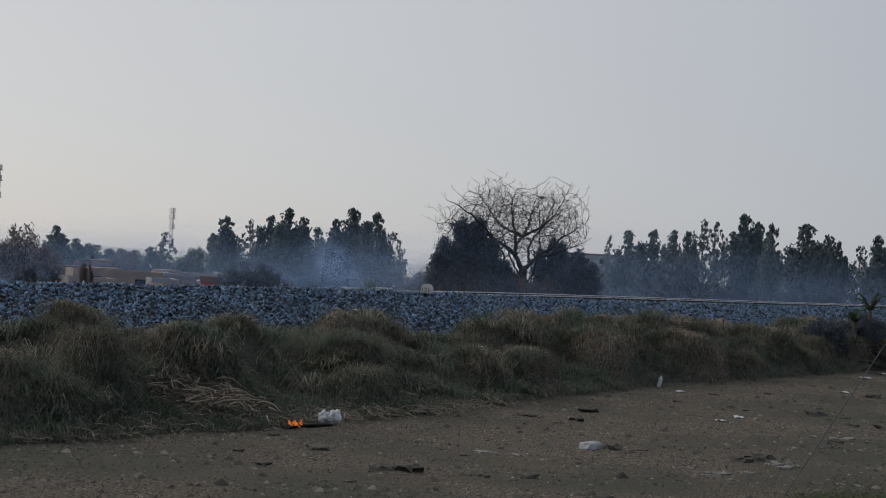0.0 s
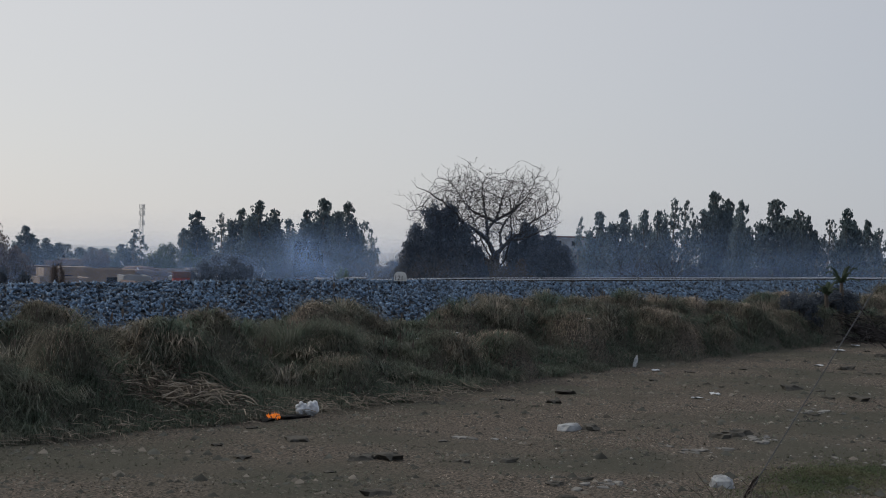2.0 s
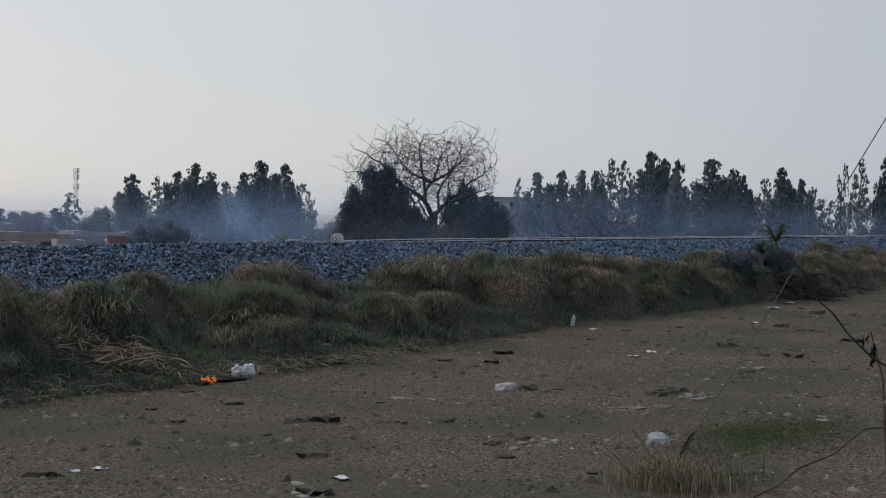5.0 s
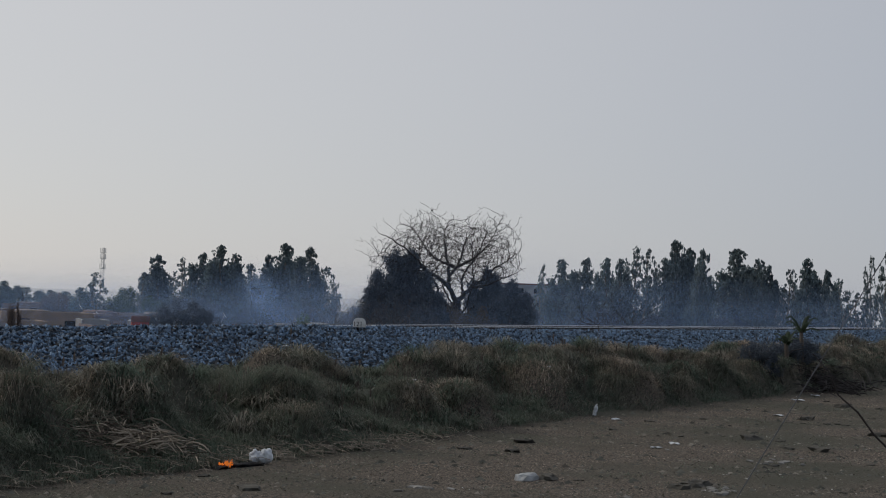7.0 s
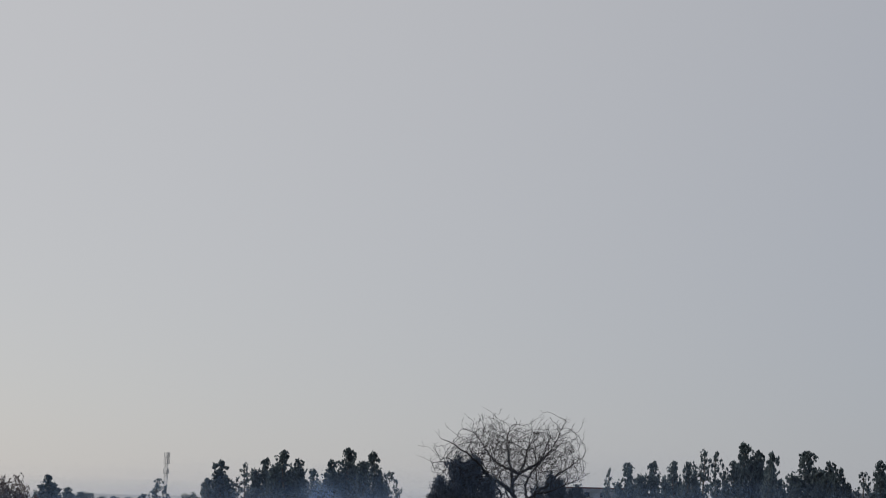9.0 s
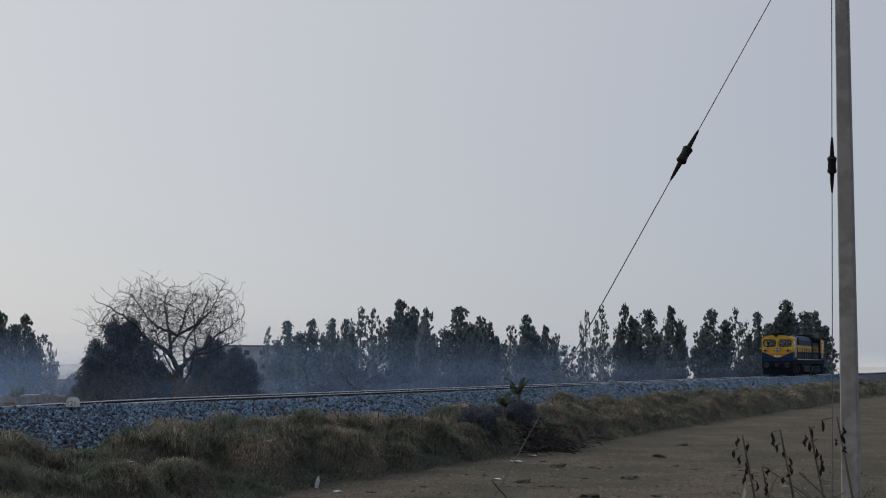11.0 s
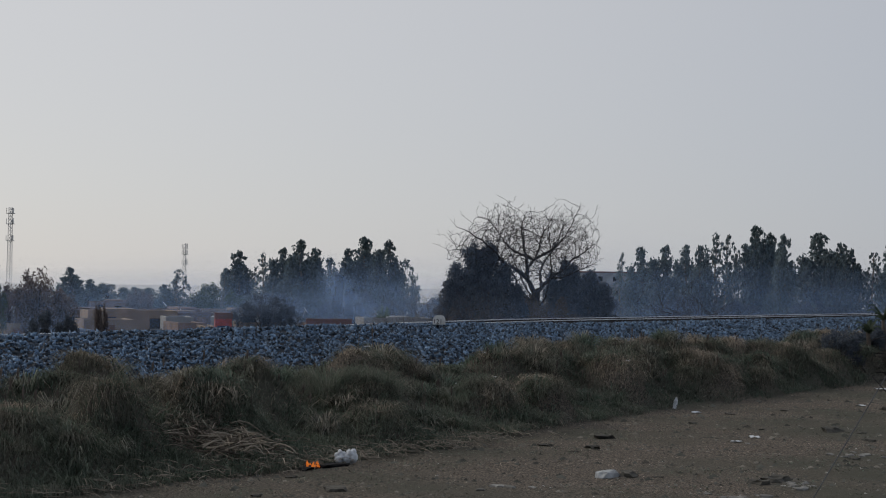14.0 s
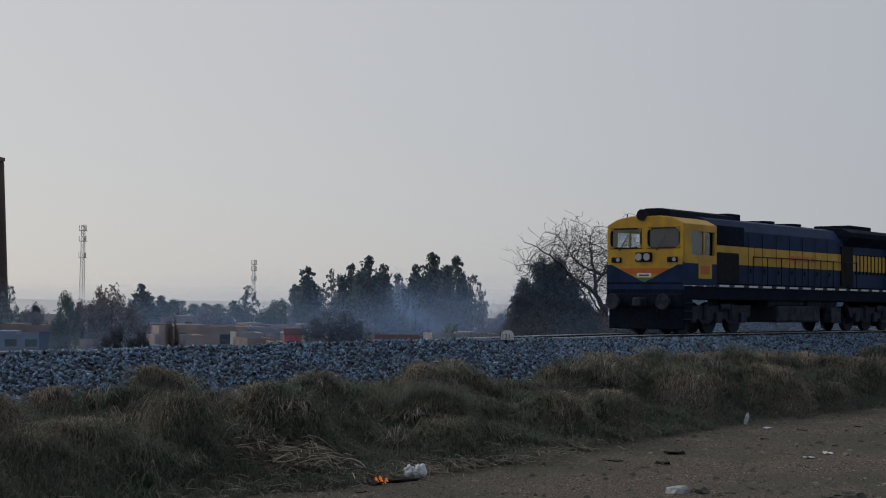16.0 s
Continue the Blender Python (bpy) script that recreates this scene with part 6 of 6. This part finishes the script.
for x, y, s_ in ((11.2, 8.62, 0.7), (9.85, 10.9, 0.5), (10.12, 10.85, 0.6), (25.5, 12.0, 1.0), (24.4, 11.85, 0.8), (29.5, 15.35, 0.9), (40.7, 15.25, 1.4), (44.0, 15.9, 1.2), (34.5, 13.4, 0.9)):
    put("litter_scrap", fr.choice(SCRAP), x, y, "crumpled white plastic scrap lying on bare soil", "litter", "litter on the field", fr.uniform(0, 360), 0.0, s_)
gs = random.Random(18)
for k in range(60):
    x, y = gs.uniform(17, 34), gs.uniform(5.0, 10.5)
    put("rubble", gs.choice(RUB), x, y, "pale broken rubble lying on the brown field", "rubble", "rubble on the field", gs.uniform(0, 360), 0.01, gs.uniform(0.25, 0.8))
bt = thing("plastic_bottle", (30.5, 16.45, float(ground_z(30.5, 16.45)), 8, 6, 0), label="upright white plastic bottle against the grassy bank", category="bottle")
part("body", rod([(0, 0, 0), (0, 0, 0.26), (0, 0, 0.34)], [0.065, 0.065, 0.03], 10), PLASTIC, bt)
part("cap", rod([(0, 0, 0.34), (0, 0, 0.38)], 0.03, 8), WHITE, bt)
bt.scale = (0.75, 0.75, 0.75)


def plastic_bag(x, y):
    """A knotted bag that has sagged into two lobes."""
    b = bmesh.new()
    for cx, cy, r, sd in ((-0.12, 0.02, 0.14, 1), (0.13, -0.03, 0.15, 5)):
        s = bmesh.new()
        bmesh.ops.create_icosphere(s, subdivisions=4, radius=r)
        for v in s.verts:
            p = v.co.copy()
            v.co = p * (1 + 0.5 * noise.noise(p * 9 + Vector((sd, 0, 0))) + 0.22 * abs(noise.noise(p * 24)) + 0.08 * noise.noise(p * 50)) + Vector((cx, cy, r * 1.15))
            v.co.z = max(v.co.z * 1.05, 0.0)
        join(b, s)
    rod([(0.1, 0, 0.26), (0.13, 0, 0.30), (0.18, 0.02, 0.32)], [0.04, 0.02, 0.035], 7, b)
    ob = part("plastic_bag", b, PLASTIC, None, "crumpled white plastic bag by a small fire", (x, y, float(ground_z(x, y)), 0, 0, -35), True)
    ob.scale = (0.66, 0.66, 0.66)
    return tagged(ob, category="bag")


plastic_bag(16.8, 14.85)
put("ash_heap", lump("ash_heap", 9, 0.28, 0.16, 0.07, BLACK, 0.6), 16.42, 14.82, "charred black ash beside a small fire", "ash", turn=-30)
put("ash_heap", lump("ash_heap", 10, 0.2, 0.14, 0.06, BLACK, 0.6), 16.05, 14.95, "charred black ash under small flames", "ash", turn=20)
FLAMES = []
fire = thing("fire", (16.1, 14.92, float(ground_z(16.1, 14.92)) + 0.03), label="small orange fire burning in dry straw", category="fire")
for k in range(9):
    a = k * 2.4
    h = 0.03 + 0.075 * (k * 5 % 9) / 8
    fl = part("flame", rod([(0, 0, 0), (0.01, 0, h * 0.3), (-0.012, 0, h * 0.7), (0.008, 0, h)], [0.014 + 0.1 * h, 0.018 + 0.12 * h, 0.012, 0.001], 7), FLAME, fire, at=((0.04 + 0.012 * k) * math.cos(a), 0.08 * math.sin(a), 0), smooth=True)
    FLAMES.append((k, fl))

# straw, cut stalks and sticks spilling down the bank


BROWNSTRAW = material("brown_straw", (0.19, 0.16, 0.13), 0.85, (0.09, 0.078, 0.066), 8, 0, random_island=0.5, spec=0.1)


def sticks(name, seed, n, cx, cy, sx, sy, length, r, mat, label, lift=0.15, category="straw", pile=0.14):
    g = random.Random(seed)
    b = bmesh.new()
    for k in range(n):
        x, y = g.gauss(cx, sx), g.gauss(cy, sy)
        a, up = g.uniform(0, 6.283), abs(g.gauss(0, lift))
        l = length * g.uniform(0.4, 1.2)
        z = float(ground_z(x, y)) + 0.02 + g.random() * pile
        d = Vector((math.cos(a), math.sin(a) * 0.8, up + 0.22 * math.sin(a)))
        p = Vector((x, y, z))
        bow = Vector((0, 0, -0.1 * l * g.random()))
        rod([p, p + d * l * 0.5 - bow, p + d * l], [r, r * 0.9, r * 0.6], 4, b, cap=False)
    return tagged(new(name, mesh_of(b, name, mat)), label, category, kind="stuff")


sticks("straw_heap", 41, 560, 15.3, 16.25, 0.5, 0.4, 0.34, 0.007, BROWNSTRAW, "matted brown stalks heaped down the bank", 0.14, pile=0.26)
sticks("straw_heap", 46, 120, 15.5, 16.0, 0.42, 0.35, 0.34, 0.009, STRAW, "matted brown stalks heaped down the bank", 0.18, pile=0.32)
sticks("straw_litter", 42, 620, 18.8, 15.2, 1.9, 0.25, 0.3, 0.005, STRAW, "thin straw strewn along the foot of the bank", 0.05)
sticks("straw_litter", 43, 160, 13.0, 15.3, 1.8, 0.25, 0.3, 0.005, STRAW, "thin straw strewn along the foot of the bank", 0.05)
sticks("brushwood", 44, 420, 47.0, 17.0, 1.3, 0.7, 1.1, 0.022, BARK, "dark burnt brushwood spilled down the bank", 0.15, "brushwood")
for k in range(16):
    gk = random.Random(500 + k)
    x, y, turn_ = 15.5 + gk.gauss(0, 0.45), 15.9 + gk.gauss(0, 0.25), gk.gauss(-1.0, 0.9)
    run, line_ = gk.uniform(0.25, 0.6), []
    for j in range(5):
        qx, qy = x + run * (j / 4 - 0.3) * math.cos(turn_), y + run * (j / 4 - 0.3) * math.sin(turn_)
        line_.append((qx, qy, float(ground_z(qx, qy)) + 0.26 + (0.10 * math.sin(j * 0.8) if k % 3 == 0 else 0.03 * j)))
    b_ = rod(line_, [0.014, 0.013, 0.012, 0.010, 0.007], 5)
    tagged(part("cut_stalk", b_, STRAW, None, "thick pale cut stalk lying down the straw heap"), category="stalk", group="cut stalks")

# scraggy seed stalks along the top of the bank
ws = bmesh.new()
gw = random.Random(91)
for k in range(170):
    x, y = 10 + 42 * gw.random(), gw.uniform(16.6, 19.0)
    z = float(ground_z(x, y))
    h = gw.uniform(0.3, 0.65)
    top = Vector((x + gw.gauss(0, 0.09), y + gw.gauss(0, 0.09), z + h))
    rod([(x, y, z), (x + gw.gauss(0, 0.03), y, z + h * 0.5), top], [0.007, 0.006, 0.004], 3, ws, cap=False)
    if k % 2:
        rod([top - Vector((0, 0, 0.12)), top, top + Vector((0.01, 0, 0.06))], [0.006, 0.022, 0.004], 5, ws, cap=False)
tagged(new("weed_stalks", mesh_of(ws, "weed_stalks", TWIG)), "thin dry weed stalks with seed heads on the bank", "weeds", kind="stuff")
for k in range(26):
    x = fr.uniform(11, 60)
    y = fr.uniform(float(toe(x)) + 0.5, 19.4)
    put("litter_scrap", fr.choice(SCRAP), x, y, "pale plastic scrap caught in bank grass", "litter", "litter on the bank", fr.uniform(0, 360), -0.22, fr.uniform(0.2, 0.5))

# banana-like palm and dark bushes on the bank
for x, y, w, h in ((43.4, 17.6, 1.5, 1.25), (44.6, 17.9, 1.5, 1.0), (47.2, 17.8, 1.6, 1.25), (48.6, 18.2, 1.6, 1.0), (45.9, 17.5, 1.4, 1.0)):
    bush(x, y, float(ground_z(x, y)) - 0.1, w, h, DARKLEAF, "low dark green bush on the railway bank", "bushes on the bank")


def young_palm(x, y, z, h, seed):
    t = thing("young_palm", (x, y, z), label="stubby young palm with ragged green fronds", category="palm", group="young palms")
    g = random.Random(seed)
    part("stem", rod([(0, 0, -0.2), (0.03, 0, h * 0.4), (0.0, 0.02, h * 0.66)], [0.09, 0.075, 0.06], 8), TWIG, t)
    for k in range(8):
        a = k * 0.785 + g.uniform(-0.2, 0.2)
        up = g.uniform(0.35, 1.0)
        vs = []
        for j in range(7):
            f = j / 6
            r, zz = h * 0.3 * f, h * (0.62 + 0.42 * up * math.sin(f * 1.7) - 0.10 * f * f)
            wd = 0.11 * math.sin(0.35 + f * 2.6) * (1 - 0.5 * f)
            c_ = Vector((r * math.cos(a), r * math.sin(a), zz))
            sd_ = Vector((-math.sin(a), math.cos(a), 0)) * wd
            vs.append((c_ - sd_ - Vector((0, 0, 0.04)), c_, c_ + sd_ - Vector((0, 0, 0.04))))
        b = bmesh.new()
        vv = [[b.verts.new(p) for p in row] for row in vs]
        for r0, r1 in zip(vv, vv[1:]):
            for j in (0, 1):
                b.faces.new((r0[j], r0[j + 1], r1[j + 1], r1[j]))
        bmesh.ops.solidify(b, geom=b.faces[:], thickness=0.008)
        part("frond", b, BUSHLEAF, t)


young_palm(46.2, 17.2, 0.75, 1.9, 1)
young_palm(44.6, 17.1, 0.7, 1.35, 2)

# ---- weeds close to the camera, on the near rise ----


DEADLEAF = material("dead_leaf", (0.34, 0.34, 0.31), 0.8, (0.2, 0.2, 0.18), 20, 0, thin=0.4)


def pod_weed(points, seed, label="dead weed stalk hung with dark withered pods"):
    """A dead stem through the points with side twigs and hanging dark pods near its tip."""
    g = random.Random(seed)
    t = thing("dead_weed", (0, 0, 0), label=label, category="weed", group="dead weeds")
    pts_ = [Vector(p) for p in points]
    part("stem", rod(pts_, [0.011 - 0.007 * k / (len(pts_) - 1) for k in range(len(pts_))], 6), TWIG, t)
    tip, before = pts_[-1], pts_[-2]
    for k in range(g.randint(5, 8)):
        p = tip.lerp(before, 0.55 * k / 6) + Vector((g.gauss(0, 0.016), g.gauss(0, 0.016), 0))
        q = p + Vector((g.gauss(0, 0.02), g.gauss(0, 0.02), -0.012))
        l = g.uniform(0.03, 0.062)
        pod = part("pod", rod([q, q + Vector((g.gauss(0, 0.004), g.gauss(0, 0.004), -l * 0.25)), q + Vector((g.gauss(0, 0.006), g.gauss(0, 0.006), -l * 0.6)), q + Vector((g.gauss(0, 0.007), g.gauss(0, 0.007), -l))], [0.002, g.uniform(0.005, 0.009), g.uniform(0.006, 0.011), 0.002], 5), BLACK, t, "dark shrivelled pod")
        part("stalk", rod([p, q], 0.0025, 4), TWIG, pod)
    for k in range(5):
        p = before.lerp(pts_[1], g.uniform(0.0, 0.9))
        a_ = Vector((g.gauss(0, 0.02), g.gauss(0, 0.02), g.gauss(0, 0.02)))
        b_ = Vector((g.gauss(0, 0.014), g.gauss(0, 0.014), g.gauss(0, 0.014)))
        q = p + Vector((g.gauss(0, 0.05), g.gauss(0, 0.05), 0.02))
        part("leaf", raw_mesh("leaf", [q, q + a_ * 0.6 + b_, q + a_ * 1.6, q + a_ * 0.6 - b_ + Vector((0, 0, 0.006))], [(0, 1, 2), (0, 2, 3)], DEADLEAF), None, t, "pale curled dead leaf")
    for k in range(3):
        p = before.lerp(pts_[0], g.uniform(0.0, 0.5))
        part("twig", rod([p, p + Vector((g.gauss(0, 0.08), g.gauss(0, 0.08), 0.10)), p + Vector((g.gauss(0, 0.13), g.gauss(0, 0.13), 0.22))], [0.005, 0.004, 0.002], 4), TWIG, t)


gz8 = float(ground_z(7.3, 1.8))
TIPS = [(7.16, 2.23, 2.06), (7.2, 2.09, 2.09), (7.25, 1.94, 2.12), (7.3, 1.75, 2.30), (7.32, 1.68, 2.18), (7.37, 1.43, 2.61), (7.41, 1.25, 2.64), (7.43, 1.11, 2.66), (7.34, 1.58, 2.18), (7.1, 1.85, 2.05),
        (7.5, 1.36, 2.45), (7.22, 1.62, 2.1), (7.6, 1.0, 2.7)]
for k, (x, y, z) in enumerate(TIPS):
    gk = random.Random(700 + k)
    bx_, by_ = x + gk.uniform(-0.15, 0.2), y - gk.uniform(0.1, 0.45)
    pod_weed([(bx_, by_, float(ground_z(bx_, by_)) - 0.05), (bx_ + 0.02, (by_ + y) / 2 - 0.03, gz8 + (z - gz8) * 0.45), (x + 0.01, y - 0.06, gz8 + (z - gz8) * 0.8), (x, y, z)], 800 + k)
tagged(part("bare_twig", rod([(6.6, 1.2, 0.9), (6.47, 1.4, 1.3), (6.4, 1.55, 1.6), (6.31, 1.7, 1.79), (6.24, 1.81, 1.95), (6.2, 1.93, 2.02), (6.17, 2.03, 2.12), (6.14, 2.09, 2.21), (6.12, 2.17, 2.28), (6.1, 2.2, 2.37), (6.08, 2.27, 2.45)], [0.007, 0.0065, 0.006, 0.0065, 0.0052, 0.0055, 0.0045, 0.005, 0.0036, 0.0038, 0.002], 6), BARK, None,
            "crooked dark bare twig arching over the field"), category="twig")
tagged(part("bare_twig", rod([(6.0, 2.9, 0.75), (6.12, 2.66, 1.1), (6.21, 2.45, 1.36), (6.24, 2.36, 1.41), (6.27, 2.27, 1.5), (6.32, 2.13, 1.57), (6.36, 2.01, 1.69), (6.43, 1.85, 1.71), (6.5, 1.7, 1.76)], [0.007, 0.006, 0.0065, 0.005, 0.006, 0.0045, 0.005, 0.004, 0.003], 6), TWIG, None,
            "pale bent bare branch low over the field"), category="twig")
for k, (x, y, h) in enumerate(((7.95, 1.55, 1.75), (7.75, 1.35, 1.8), (8.25, 1.35, 2.1), (7.9, 1.12, 2.2), (8.25, 0.98, 2.3))):
    twiggy_shrub(x, y, float(ground_z(x, y)) - 0.03, h, 60 + k, "dense reddish-brown leafless twig bush close by", "twig_bush", 4, TWIG, 0.15, 40, 0.23)
gt = np.random.default_rng(15)


def tuft(name, x, y, n, spread, h, w, mat, label):
    px_, py_ = x + spread * gt.normal(size=n), y + spread * 0.8 * gt.normal(size=n)
    tagged(new(name, quads(name, blades(px_, py_, ground_z(px_, py_), h, 0.35, w, n), mat)), label, "grass", kind="stuff")


YELLOWGREEN = material("yellow_green_grass", (0.22, 0.20, 0.085), 0.8, (0.12, 0.135, 0.06), 3, 0, random_island=0.4, spec=0.15, thin=0.4)
tuft("tall_grass_tuft", 7.0, 1.18, 3200, 0.17, 0.95, 0.0035, YELLOWGREEN, "tall yellow-green grass tuft close by")
tuft("dry_grass_tuft", 13.1, 5.9, 1300, 0.33, 0.30, 0.004, PALE_DRY, "dry brown grass tuft by the stay wire anchor")
tuft("tall_grass_tuft", 12.9, 5.85, 420, 0.3, 0.30, 0.004, YELLOWGREEN, "yellow-green grass tuft by the stay wire anchor")
sticks("dead_twigs", 45, 60, 13.2, 5.85, 0.3, 0.25, 0.4, 0.004, TWIG, "tangle of dead grey twigs by a grass tuft", 0.7, "twigs")

# ---- smoke over the village, and veils of painted haze ----
PUFFS = []


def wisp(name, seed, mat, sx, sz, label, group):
    """Smoke shred and painted haze veil alike: a billowing, wavy sheet about two units across, stretched to its size.
    """
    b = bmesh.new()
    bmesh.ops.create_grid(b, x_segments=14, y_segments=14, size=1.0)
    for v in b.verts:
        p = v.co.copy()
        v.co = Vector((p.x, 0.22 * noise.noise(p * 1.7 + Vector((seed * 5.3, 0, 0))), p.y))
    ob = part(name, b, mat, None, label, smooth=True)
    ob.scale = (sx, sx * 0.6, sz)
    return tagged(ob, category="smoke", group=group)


for k in range(5):
    PUFFS.append(wisp("smoke_wisp", k, SMOKE, 0.9 + 0.28 * k, 0.8 + 0.3 * k, "pale blue wisp of wood smoke drifting up", "smoke of a cooking fire"))
# sheets that paint aerial haze before trees, with village smoke among it
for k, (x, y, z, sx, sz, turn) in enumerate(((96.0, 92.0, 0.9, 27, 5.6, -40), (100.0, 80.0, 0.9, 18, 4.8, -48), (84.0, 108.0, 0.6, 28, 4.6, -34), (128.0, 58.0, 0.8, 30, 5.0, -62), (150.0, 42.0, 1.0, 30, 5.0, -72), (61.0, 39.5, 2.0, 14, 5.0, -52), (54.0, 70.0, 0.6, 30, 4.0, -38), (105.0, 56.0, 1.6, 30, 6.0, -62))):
    ob = wisp("smoke_haze", 20 + k, HAZE if k < 2 else FAINT_HAZE if k in (2, 5) else THIN_HAZE, sx, sz, "thin blue veil of painted distance haze, village smoke in it", "smoke haze over the village")
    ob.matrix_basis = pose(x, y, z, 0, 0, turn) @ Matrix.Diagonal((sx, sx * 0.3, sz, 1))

# ---- what moves ----


def motions():
    speed, front, length = 19.96, 40.8, 16.0
    walk(loco, [(0, pose(front + speed * length, TRACK_Y, RAIL_Z)), (8, pose(front + speed * 8, TRACK_Y, RAIL_Z)), (16, pose(front, TRACK_Y, RAIL_Z))])
    for x, ws_ in WHEELSETS:
        walk(ws_, [(k / 30, pose(x, 0, 0.53, 0, -math.degrees(speed / 0.53 * k / 30) % 360, 0)) for k in range(0, 481)])
    for k, fl in FLAMES:
        g_ = random.Random(k)
        home = fl.matrix_basis.translation.copy()
        walk(fl, [(0.25 * j, pose(home.x + g_.uniform(-.015, .015), home.y + g_.uniform(-.015, .015), home.z + g_.uniform(-0.035, 0.02), g_.uniform(-16, 16), g_.uniform(-16, 16), 40 * j % 360 * 0.2)) for j in range(65)])
    for k, pf in enumerate(PUFFS):
        # each wisp rises and drifts slowly with the air
        x, y, z = 70.4 - 0.35 * k, 59.8 + 0.5 * k, 0.55 + 0.55 * k
        walk(pf, [(2 * j, pose(x - 0.03 * j + 0.15 * math.sin(j + k), y + 0.06 * j, z + 0.06 * j, 0, 5 * math.sin(k + j * 0.7), -50 + 9 * k + 4 * j)) for j in range(9)])


motions()
